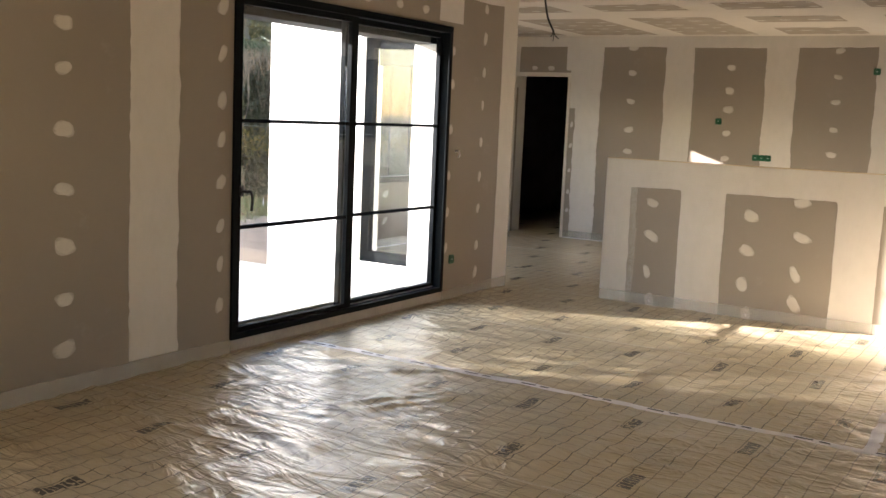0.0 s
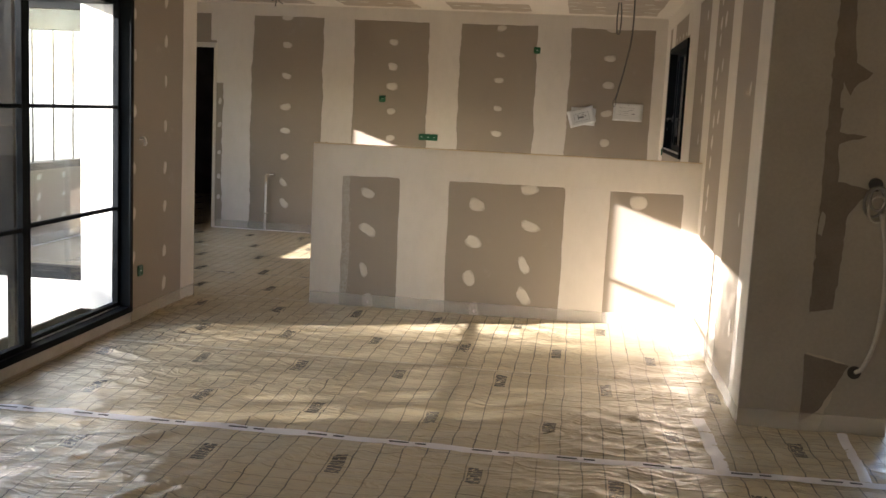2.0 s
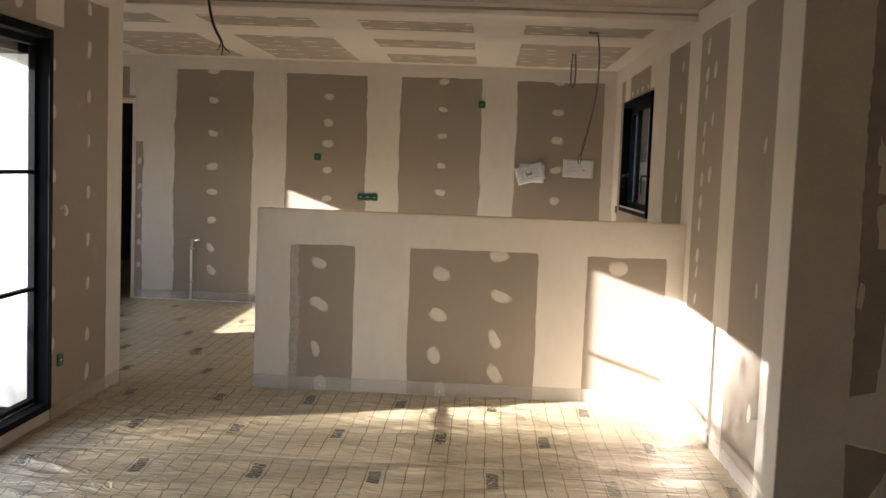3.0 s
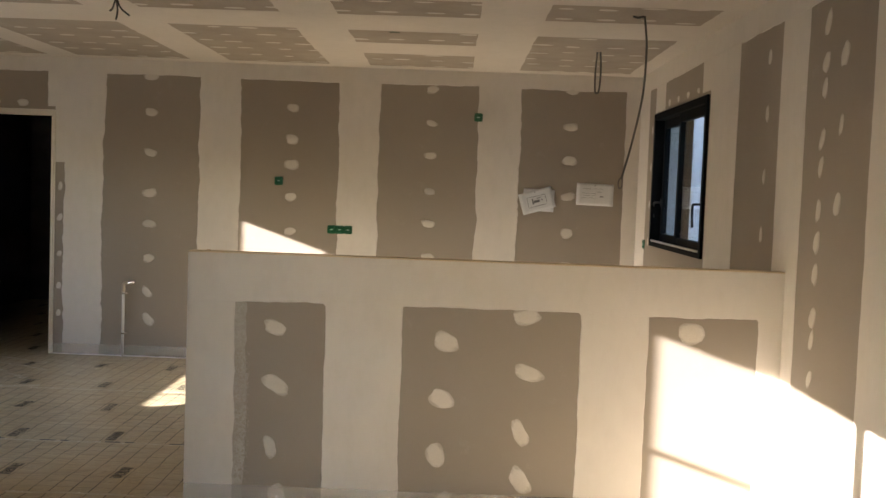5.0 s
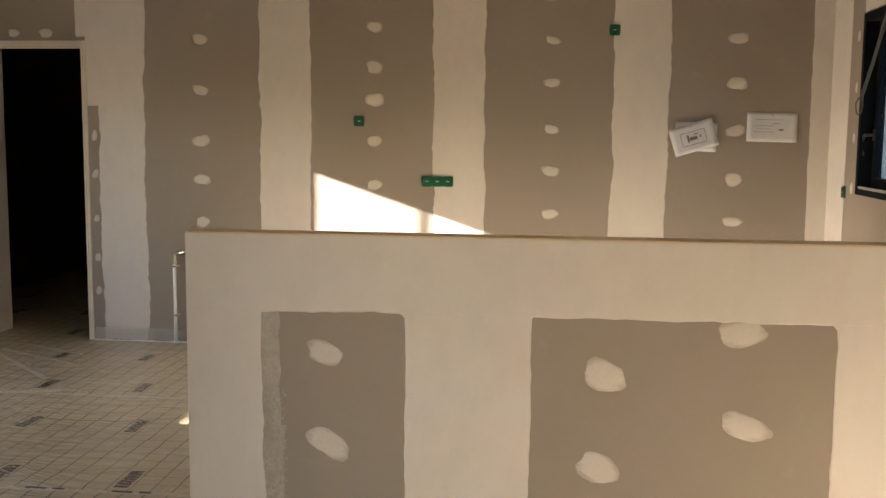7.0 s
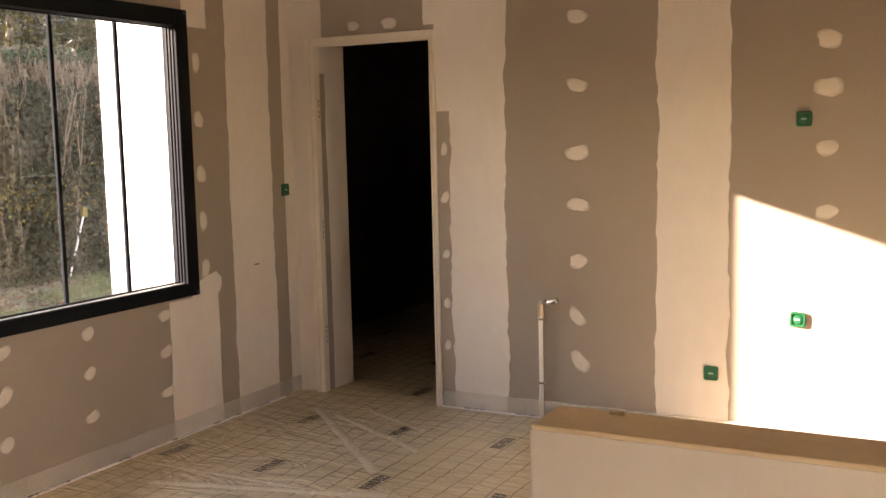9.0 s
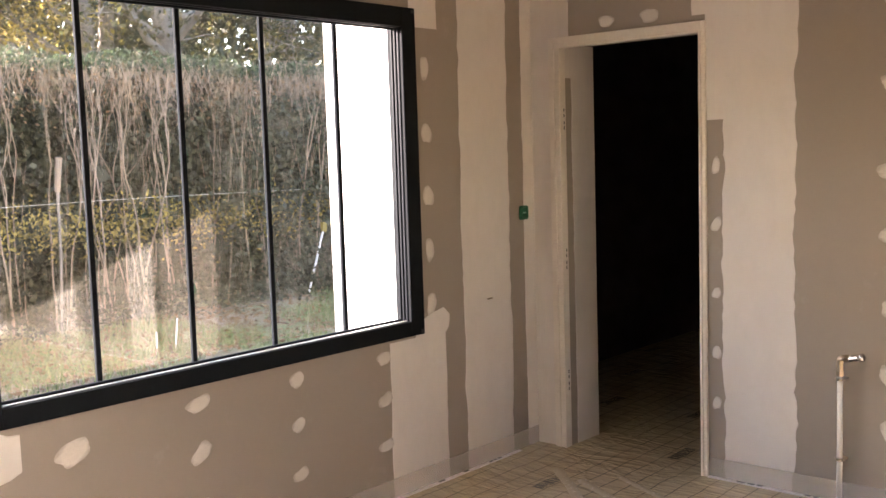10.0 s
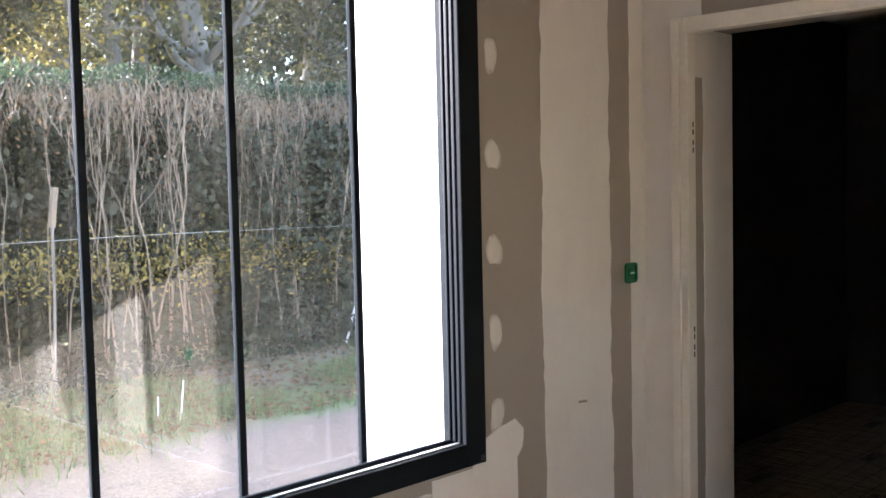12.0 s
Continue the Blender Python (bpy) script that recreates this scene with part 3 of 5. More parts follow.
# ceilings and roof
def ceiling(name, z, rects, label):
    bm = bmesh.new()
    for x0, y0, x1, y1 in rects:
        box(bm, (x0, y0, z), (x1, y1, z + 0.06))
    me = mesh_of(name, bm)
    me.materials.append(CEIL_BOARD)
    return tagged(new(name, me), label, "ceiling", kind="structure")


ceiling_living = ceiling("ceiling_living", HIGH, [(LEFT, -2.2, 4.2, 8.17)], "grey plasterboard living room ceiling")
ceiling_kitchen = ceiling("ceiling_kitchen", LOW, [(WEST, 8.29, RIGHT, FAR), (WEST, JOG, LEFT, 8.29)], "kitchen ceiling of grey boards with wide filled joints")
ceiling("ceiling_hall", 2.6, [(-6.9, 12.46, -2.0, 16.0)], "unlit hall ceiling")
beam = part("beam", slab((LEFT + 0.0, 8.17, 2.535), (RIGHT, 8.29, 2.7)), CEIL_BOARD)
tagged(beam, "plasterboard downstand with filled edges across the ceiling", "beam", kind="structure")
beam_put = plane_map("y", 8.17, -1)
compound(beam, beam_put, LEFT + 0.001, -0.001, 2.536, 2.562, 0.003, 0.002, 301, "b")
compound(beam, beam_put, LEFT + 0.001, -0.001, 2.585, 2.609, 0.0025, 0.003, 302, "t")
compound(beam, plane_map("z", 2.535, -1), LEFT + 0.001, -0.001, 8.171, 8.2, 0.003, 0.002, 303, "b")
compound(beam, plane_map("z", 2.535, -1), LEFT + 0.001, -0.001, 8.225, 8.289, 0.003, 0.004, 304, "t")


def add_ceiling_compound():
    """All filled joints of the kitchen ceiling, joined."""
    bm = bmesh.new()
    rng = random.Random(9)
    put = plane_map("z", LOW, -1)

    def strip(u0, u1, v0, v1, d):
        upright = v1 - v0 > u1 - u0
        n = max(4, int(max(u1 - u0, v1 - v0) / 0.05))
        lo, hi = rough_line(rng, n + 1, 0.008), rough_line(rng, n + 1, 0.008)
        rows = []
        for i in range(n + 1):
            t = i / n
            if upright:
                v = v0 + (v1 - v0) * t
                pair = ((u0 + lo[i], v), (u1 + hi[i], v))
            else:
                u = u0 + (u1 - u0) * t
                pair = ((u, v0 + lo[i]), (u, v1 + hi[i]))
            rows.append([bm.verts.new(put(*p, d)) for p in pair])
        for (a, b), (c, e) in zip(rows, rows[1:]):
            bm.faces.new((a, b, e, c))

    for a, b in ((-6.05, -5.95), (-5.08, -4.82), (-3.86, -3.53), (-2.68, -2.33), (-1.47, -1.08), (-0.15, -0.001)):
        strip(a, b, 8.3, 12.15, 0.002)
    strip(-6.05, -0.001, 9.5, 10.1, 0.003)
    strip(-6.05, -0.001, 11.97, 12.159, 0.003)
    strip(-6.05, -0.001, 8.3, 8.98, 0.003)
    strip(-2.4, -1.4, 10.64, 11.2, 0.003)
    for x0 in (-5.9, -4.75, -3.5, -2.3, -1.05):
        for c in range(4):
            for r in range(9):
                y = 9.05 + 0.36 * r + rng.uniform(-0.05, 0.05)
                if 9.45 < y < 10.15 or y > 11.95 or (x0 == -2.3 and 10.6 < y < 11.25):
                    continue
                x = x0 + 0.04 + c * 0.25 + rng.uniform(-0.04, 0.04)
                w, h = rng.uniform(0.045, 0.08), rng.uniform(0.02, 0.034)
                ring = [bm.verts.new(put(x + w * math.cos(a) * rng.uniform(0.8, 1.1), y + h * math.sin(a), 0.0018)) for a in [math.tau * q / 8 for q in range(8)]]
                bm.faces.new(ring)
    bmesh.ops.recalc_face_normals(bm, faces=bm.faces)
    for f in bm.faces:
        if f.normal.z > 0:
            f.normal_flip()
    tagged(part("joint_compound", bm, COMPOUND, ceiling_kitchen), kind="stuff")


add_ceiling_compound()
roof = thing("roof", (0, 0, 0), "flat white edged house roof", "roof", kind="structure")
part("roof_slab", slab((LEFT - 0.5, -2.6, 2.8), (4.6, 7.8, 3.0)), RENDER_WHITE, roof)
part("roof_slab", slab((WEST - 0.4, 7.8, 2.8), (0.4, 16.4, 3.004)), RENDER_WHITE, roof)
part("roof_slab", slab((0.4, 7.8, 2.8), (4.6, 8.4, 3.0)), RENDER_WHITE, roof)
part("roof_slab", slab((-7.4, 11.7, 3.1), (WEST - 0.24, 16.4, 3.3)), RENDER_WHITE, roof)


# ---- floor under its film ----
def lattice(x, y, seed):
    """Smooth value noise on arrays."""
    xi, yi = np.floor(x).astype(np.int64), np.floor(y).astype(np.int64)
    fx, fy = x - xi, y - yi
    fx, fy = fx * fx * (3 - 2 * fx), fy * fy * (3 - 2 * fy)

    def h(a, b):
        n = (a * 374761393 + b * 668265263 + seed * 974634) & 0x7FFFFFFF
        n = ((n ^ (n >> 13)) * 1274126177) & 0x7FFFFFFF
        return ((n ^ (n >> 16)) & 0xFFFF) / 65535.0

    return (h(xi, yi) * (1 - fx) + h(xi + 1, yi) * fx) * (1 - fy) + (h(xi, yi + 1) * (1 - fx) + h(xi + 1, yi + 1) * fx) * fy


SEAMS = (3.78, 5.165, 6.6, 9.2, 10.68)


def film_height(x, y):
    """Creases and slack of the floor film, metres."""
    h = 0.004 * (lattice(x * 1.6, y * 1.6, 1) - 0.5)
    for seed, turn, along, across, amp in ((3, 0.5, 0.9, 7.0, 0.013), (4, -0.35, 1.1, 9.0, 0.011), (5, 1.1, 0.8, 6.0, 0.012), (6, 0.1, 1.6, 14.0, 0.007), (7, 0.8, 1.3, 11.0, 0.008), (8, 1.5, 1.5, 10.0, 0.007)):
        u = x * math.cos(turn) + y * math.sin(turn)
        v = -x * math.sin(turn) + y * math.cos(turn)
        v = v + 0.25 * lattice(u * 0.9, v * 0.9, seed + 20)
        n = lattice(u * along, v * across, seed)
        ridge = np.clip(1 - np.abs(2 * n - 1) * 2.2, 0, 1) ** 2
        where = np.clip((lattice(x * 0.7, y * 0.7, seed + 40) - 0.36) * 3.0, 0, 1)
        h = h + 1.05 * amp * ridge * where
    slack = np.exp(-(((x + 2.6) / 1.3) ** 2 + ((y - 4.6) / 1.2) ** 2))
    u = 0.8 * x - 0.6 * y
    n = lattice(u * 6.5 + 1.5 * lattice(x * 2, y * 2, 71), (0.6 * x + 0.8 * y) * 0.9, 70)
    h = h + 0.015 * slack * np.clip(1 - np.abs(2 * n - 1) * 2.0, 0, 1) ** 2
    h = h * np.where(y > 8.15, 0.32, 1.0)
    for s in SEAMS:
        h = h * (1 - 0.8 * np.exp(-((y - s) / 0.06) ** 2))
    return h


def film_patch(x0, x1, y0, y1, step):
    nx, ny = int((x1 - x0) / step) + 2, int((y1 - y0) / step) + 2
    gx, gy = np.meshgrid(np.linspace(x0, x1, nx), np.linspace(y0, y1, ny))
    co = np.stack([gx, gy, film_height(gx, gy)], -1).reshape(-1, 3)
    i = np.arange(ny - 1)[:, None] * nx + np.arange(nx - 1)[None]
    quads = np.stack([i, i + 1, i + nx + 1, i + nx], -1).reshape(-1, 4)
    return co, quads


def build_floor():
    a, qa = film_patch(LEFT - 0.005, 4.2, -2.2, 8.15, 0.028)
    b, qb = film_patch(WEST - 0.005, RIGHT + 0.005, 8.15, 12.17, 0.03)
    c, qc = film_patch(-6.9, -2.0, 12.17, 16.0, 0.1)
    co = np.concatenate([a, b, c])
    quads = np.concatenate([qa, qb + len(a), qc + len(a) + len(b)])
    me = bpy.data.meshes.new("floor")
    me.from_pydata(co.tolist(), [], quads.tolist())
    me.polygons.foreach_set("use_smooth", np.ones(len(quads), dtype=bool))
    me.materials.append(FILM)
    return tagged(new("floor", me), "pale yellow insulation floor under creased clear film printed with a dark grid", "floor", kind="structure")


floor = build_floor()


def tape(y, x0, x1, width, material, marked, name, label):
    """A band of tape laid along x over the film, with dark dashes printed on it."""
    n = int((x1 - x0) / 0.04)
    bm = bmesh.new()
    rows = []
    for i in range(n + 1):
        x = x0 + (x1 - x0) * i / n
        yy = y + 0.006 * math.sin(x * 1.7) + 0.003 * math.sin(x * 7)
        z = [float(film_height(np.array([x]), np.array([yy + s]))[0]) for s in (-width / 2, 0, width / 2)]
        rows.append([bm.verts.new((x, yy + s, h + d)) for s, h, d in zip((-width / 2, 0, width / 2), z, (0.002, 0.005, 0.002))])
    for a, b in zip(rows, rows[1:]):
        for j in (0, 1):
            bm.faces.new((a[j], b[j], b[j + 1], a[j + 1]))
    for f in bm.faces:
        if f.normal.z < 0:
            f.normal_flip()
    bmesh.ops.recalc_face_normals(bm, faces=bm.faces)
    ob = tagged(part(name, bm, material, floor, smooth=True), label)
    if marked:
        k = 0
        x = x0 + 0.1
        while x < x1 - 0.1:
            length = 0.05 if k % 2 else 0.09
            yy = y + 0.006 * math.sin(x * 1.7) + 0.003 * math.sin(x * 7)
            z = float(film_height(np.array([x]), np.array([yy]))[0]) + 0.008
            part("print_mark", slab((x, yy - 0.007, z - 0.002), (x + length, yy + 0.007, z)), INK, ob)
            x += 0.12 if k % 2 == 0 else 0.26
            k += 1
    return ob


tape(5.165, LEFT + 0.1, 0.9, 0.07, TAPE, True, "tape", "white tape printed with dark dashes")
tape(9.2, WEST + 0.1, -0.1, 0.035, TAPE_CLEAR, True, "tape", "clear tape printed with dark dashes")
tape(8.22, LEFT + 0.03, BAR_X - 0.02, 0.03, TAPE_CLEAR, False, "film_seam", "raised seam of the film")
for s in (3.78, 6.6, 10.68):
    tape(s, (WEST if s > 8 else LEFT) + 0.05, -0.02, 0.028, TAPE_CLEAR, False, "film_seam", "raised seam of the film")


def film_fold(a, b, width, name="film_fold", material=None, label="pale fold of clear film"):
    """A raised fold of film running between two points of the floor."""
    a, b = Vector((*a, 0)), Vector((*b, 0))
    side = (b - a).cross(Vector((0, 0, 1))).normalized() * width / 2
    n = int((b - a).length / 0.05)
    bm = bmesh.new()
    rows = []
    for i in range(n + 1):
        p = a.lerp(b, i / n) + side * 0.12 * math.sin(i * 0.9)
        row = []
        for s, d in ((-1, 0.002), (-0.35, 0.006), (0.35, 0.005), (1, 0.002)):
            q = p + side * s
            row.append(bm.verts.new((q.x, q.y, float(film_height(np.array([q.x]), np.array([q.y]))[0]) + d)))
        rows.append(row)
    for r, t in zip(rows, rows[1:]):
        for j in range(3):
            bm.faces.new((r[j], t[j], t[j + 1], r[j + 1]))
    bmesh.ops.recalc_face_normals(bm, faces=bm.faces)
    part(name, bm, material or TAPE_CLEAR, floor, label, smooth=True)


film_fold((-5.71, 11.83), (-4.8, 10.98), 0.055)
film_fold((-5.52, 11.75), (-4.77, 11.34), 0.05)
film_fold((-5.7, 10.47), (-4.6, 10.75), 0.06)
film_fold((-5.4, 11.9), (-4.9, 11.65), 0.04)
film_fold((-3.5, 4.75), (-2.75, 5.0), 0.05)
film_fold((-0.19, 5.95), (-0.165, 5.14), 0.065, "tape", TAPE, "short strip of white tape")
film_fold((0.505, 5.88), (0.44, 5.2), 0.05, "tape", TAPE, "short strip of white tape")


def film_lip(a, b, along):
    """The turned-up white lip of the film at the foot of a wall, with its printed dashes."""
    rng = random.Random(int(100 * (a[0] + b[1])))
    lip = part("film_lip", slab((*a, 0.002), (*b, 0.008), 0.002), TAPE, floor, "white lip of the film along the wall")
    t, end = (a[0], b[0]) if along == "x" else (a[1], b[1])
    while t + 0.3 < end:
        t += rng.uniform(0.12, 0.3)
        for k in range(rng.choice((1, 2, 3))):
            w = rng.uniform(0.015, 0.045)
            p = (t, a[1] + 0.004, 0.0075) if along == "x" else (a[0] + 0.004, t, 0.0075)
            q = (t + w, b[1] - 0.004, 0.0095) if along == "x" else (b[0] - 0.004, t + w, 0.0095)
            part("print_mark", slab(p, q), INK, lip)
            t += w + 0.012


film_lip((-5.06, FAR - 0.034), (-0.6, FAR - 0.012), "x")
film_lip((WEST + 0.012, 9.3), (WEST + 0.034, FAR - 0.2), "y")


def edge_strip(a, b, label="pale translucent foam strip along the foot of the wall"):
    bm = slab((*a, 0.0), (*b, 0.095), 0.002)
    tagged(part("edge_strip", bm, FOAM), label, "edge strip", "foam strips at the foot of the walls", "structure")


T = 0.006
edge_strip((LEFT + 0.003, -2.1), (LEFT + 0.003 + T, 4.59))
edge_strip((LEFT + 0.003, 7.035), (LEFT + 0.003 + T, JOG))
edge_strip((WEST + 0.003, JOG), (WEST + 0.003 + T, FAR - 0.01))
edge_strip((-5.06, FAR - 0.004), (-0.01, FAR - 0.004 - T))
edge_strip((BAR_X, BAR_Y - 0.0032), (-0.01, BAR_Y - 0.0032 - T))
edge_strip((-0.004, PIER), (-0.004 - T, BAR_Y - 0.01))
edge_strip((RIGHT - 0.004, PIER - 0.003), (0.72, PIER - 0.003 - T))


# ---- windows and doors ----
def bar(parent, name, a, b, material=None, bevel=0.003, label=""):
    return part(name, slab(a, b, bevel), material or ALU, parent, label)


def pane(parent, a, b):
    ob = part("pane", slab(a, b), GLASS, parent, "clear pane")
    ob.visible_shadow = False
    return ob


def lever(parent, at, inward, down=0.12):
    """A window handle with rosette and curved grip; inward: +1 or -1 along x."""
    x, y, z = at
    base = part("handle", slab((x, y - 0.014, z - 0.032), (x + inward * 0.012, y + 0.014, z + 0.032), 0.004), RUBBER, parent, "black lever handle")
    bm = bmesh.new()
    pts = spline([(x + inward * 0.01, y, z), (x + inward * 0.04, y, z), (x + inward * 0.055, y + 0.03, z - 0.005), (x + inward * 0.055, y + 0.045, z - 0.05), (x + inward * 0.052, y + 0.04, z - down)], 6)
    tube(bm, pts, 0.0085, 10)
    part("grip", bm, RUBBER, base, smooth=True)


def sash(parent, name, y0, y1, z0, z1, x0, x1, left, right, bottom, top, bars=(), uprights=()):
    """A glazed sash in a wall across x, with glazing bars at heights bars."""
    s = bar(parent, name, (x0, y0, z0), (x1, y0 + left, z1), label="anthracite aluminium sash")
    bar(s, "stile", (x0, y1 - right, z0), (x1, y1, z1))
    bar(s, "bottom_rail", (x0, y0 + left, z0), (x1, y1 - right, z0 + bottom))
    bar(s, "top_rail", (x0, y0 + left, z1 - top), (x1, y1 - right, z1))
    mid = (x0 + x1) / 2
    pane(s, (mid - 0.003, y0 + left, z0 + bottom), (mid + 0.003, y1 - right, z1 - top))
    for z in bars:
        for d in (-1, 1):
            bar(s, "glazing_bar", (mid + d * 0.0045, y0 + left, z - 0.011), (mid + d * 0.0145, y1 - right, z + 0.011), bevel=0.002)
    return s


# sliding door to the terrace
window_1 = thing("window_1", (LEFT, 0, 0), "black framed two-leaf sliding glass door onto the terrace", "sliding door", kind="structure")
Z0, Z1 = 0.087, 2.205
bar(window_1, "window_frame", (-0.1, 4.59, Z0), (0.018, 4.635, Z1))
bar(window_1, "window_frame", (-0.1, 6.99, Z0), (0.018, 7.035, Z1))
bar(window_1, "window_frame", (-0.1, 4.635, Z0), (0.018, 6.99, Z0 + 0.04))
bar(window_1, "window_frame", (-0.1, 4.635, Z1 - 0.05), (0.018, 6.99, Z1))
sash(window_1, "sash", 4.632, 5.822, Z0 + 0.035, Z1 - 0.045, -0.045, -0.005, 0.045, 0.075, 0.035, 0.045, (0.775, 1.425))
sash(window_1, "sash", 5.74, 7.01, Z0 + 0.035, Z1 - 0.045, -0.095, -0.055, 0.075, 0.045, 0.035, 0.045, (0.775, 1.425))
lever(window_1, (-0.005, 4.675, 1.0), 1)
part("lower_track", slab((-0.06, 4.66, Z0 + 0.036), (-0.05, 6.985, Z0 + 0.046), 0.002), ALU_TRACK, window_1, "bare metal track")
part("shutter_box", slab((-0.344, 4.59, 2.07), (-0.12, 7.035, 2.205), 0.004), ALU, window_1, "black roller shutter box")
part("window_sill", slab((-0.36, 4.59, 0.02), (0.006, 7.035, 0.085), 0.003), SILL, window_1, "pale grey raw sill under the door")

# wide fixed kitchen window with slim uprights
window_2 = thing("window_2", (WEST, 0, 0), "wide black framed fixed window with four slim uprights", "window", kind="structure")
Y0, Y1, Z0, Z1 = 9.178, 11.262, 0.732, 2.222
W, WB, REBATE = 0.087, 0.07, 0.04
FRAME_SIDES = (((Y0, Y0 + W), (Z0, Z1)), ((Y1 - W, Y1), (Z0, Z1)), ((Y0 + W, Y1 - W), (Z0, Z0 + WB)), ((Y0 + W, Y1 - W), (Z1 - W, Z1)))
for (y0, y1), (z0, z1) in FRAME_SIDES:
    bar(window_2, "window_frame", (-0.055, y0, z0), (0.014, y1, z1), bevel=0.004)
# outer half of the frame, set back behind the glazing rebate
for (y0, y1), (z0, z1) in (((Y0, Y0 + W - REBATE), (Z0, Z1)), ((Y1 - W + REBATE, Y1), (Z0, Z1)), ((Y0 + W - REBATE, Y1 - W + REBATE), (Z0, Z0 + WB - REBATE)), ((Y0 + W - REBATE, Y1 - W + REBATE), (Z1 - W + REBATE, Z1))):
    bar(window_2, "outer_frame", (-0.12, y0, z0), (-0.055, y1, z1))
# ribbed glazing beads on the sides of the opening
for y, d in ((Y0 + W, 1), (Y1 - W, -1)):
    for x0, x1, proud in ((-0.053, -0.044, 0.009), (-0.038, -0.026, 0.006), (-0.02, -0.008, 0.003)):
        bar(window_2, "glazing_bead", (x0, y, Z0 + WB), (x1, y + d * proud, Z1 - W), ALU_SATIN, 0.0025, "satin ribbed glazing bead")
for z, d, mat in ((Z0 + WB, 1, ALU_TRACK), (Z1 - W, -1, ALU_SATIN)):
    bar(window_2, "glazing_bead", (-0.053, Y0 + W + 0.01, z), (-0.04, Y1 - W - 0.01, z + d * 0.009), ALU_SATIN, 0.0025)
    bar(window_2, "glazing_bead", (-0.018, Y0 + W + 0.01, z), (-0.006, Y1 - W - 0.01, z + d * 0.004), mat, 0.0015, "bare metal bead" if d > 0 else "")
MULL = (9.662, 10.062, 10.456, 10.856)
for y in MULL:
    bar(window_2, "mullion", (-0.096, y - 0.01, Z0 + WB - REBATE + 0.002), (-0.08, y + 0.01, Z1 - W + REBATE - 0.002), ALU_MATT, 0.003, "slim black upright")
edges = (Y0 + W - REBATE, *MULL, Y1 - W + REBATE)
for a, b in zip(edges, edges[1:]):
    pane(window_2, (-0.092, a, Z0 + WB - REBATE), (-0.086, b, Z1 - W + REBATE))
# corner cleats of the frame
for y, z in ((Y1 - 0.016, Z0 + 0.016), (Y1 - 0.016, Z1 - 0.016)):
    part("corner_cleat", slab((0.0135, y - 0.009, z - 0.009), (0.0155, y + 0.009, z + 0.009), 0.001), RUBBER, window_2)
part("window_sill", slab((-0.26, Y0, 0.69), (-0.121, Y1, 0.735), 0.004), ALU, window_2, "black outer sill")

# small sliding kitchen window
window_3 = thing("window_3", (RIGHT, 0, 0), "small black framed two-leaf sliding kitchen window", "window", kind="structure")
Y0, Y1, Z0, Z1 = 9.785, 11.46, 1.175, 2.215
bar(window_3, "window_frame", (-0.02, Y0, Z0), (0.1, Y0 + 0.05, Z1))
bar(window_3, "window_frame", (-0.02, Y1 - 0.05, Z0), (0.1, Y1, Z1))
bar(window_3, "window_frame", (-0.02, Y0 + 0.05, Z0), (0.1, Y1 - 0.05, Z0 + 0.035))
bar(window_3, "window_frame", (-0.02, Y0 + 0.05, Z1 - 0.05), (0.1, Y1 - 0.05, Z1))
sash(window_3, "sash", Y0 + 0.045, 10.66, Z0 + 0.03, Z1 - 0.045, 0.005, 0.045, 0.06, 0.06, 0.07, 0.07)
sash(window_3, "sash", 10.6, Y1 - 0.045, Z0 + 0.03, Z1 - 0.045, 0.055, 0.095, 0.06, 0.06, 0.07, 0.07)
lever(window_3, (0.005, Y0 + 0.075, 1.52), -1, 0.15)
lever(window_3, (0.055, Y1 - 0.085, 1.52), -1, 0.12)
part("lower_track", slab((-0.018, Y0 + 0.052, Z0 + 0.036), (0.0, Y1 - 0.052, Z0 + 0.05), 0.003), ALU_TRACK, window_3, "bare metal track")

# glazed door of the set-back outer wall
window_4 = thing("window_4", (0, 7.86, 0), "black framed glazed outer door in the white wall", "glass door", kind="structure")
for a, b in (((-5.19, 0, 0.1), (-5.1, 0.08, 2.2)), ((-4.36, 0, 0.1), (-4.27, 0.08, 2.2)), ((-5.1, 0, 0.1), (-4.36, 0.08, 0.2)), ((-5.1, 0, 2.1), (-4.36, 0.08, 2.2))):
    bar(window_4, "window_frame", a, b)
pane(window_4, (-5.1, 0.035, 0.2), (-4.36, 0.043, 2.1))
part("shutter_box", slab((-5.1, 0.09, 1.95), (-4.36, 0.2, 2.1), 0.004), ALU, window_4, "black roller shutter box")

# glazed lobby door
window_5 = thing("window_5", (0, 8.06, 0), "black framed glazed lobby door", "glass door", kind="structure")
for a, b in (((0.75, 0, 0.06), (0.83, 0.07, 2.15)), ((2.12, 0, 0.06), (2.2, 0.07, 2.15)), ((0.83, 0, 0.06), (2.12, 0.07, 0.15)), ((0.83, 0, 2.07), (2.12, 0.07, 2.15)), ((1.44, 0, 0.15), (1.51, 0.07, 2.07))):
    bar(window_5, "window_frame", a, b)
pane(window_5, (0.83, 0.03, 0.15), (1.44, 0.036, 2.07))
pane(window_5, (1.51, 0.03, 0.15), (2.12, 0.036, 2.07))

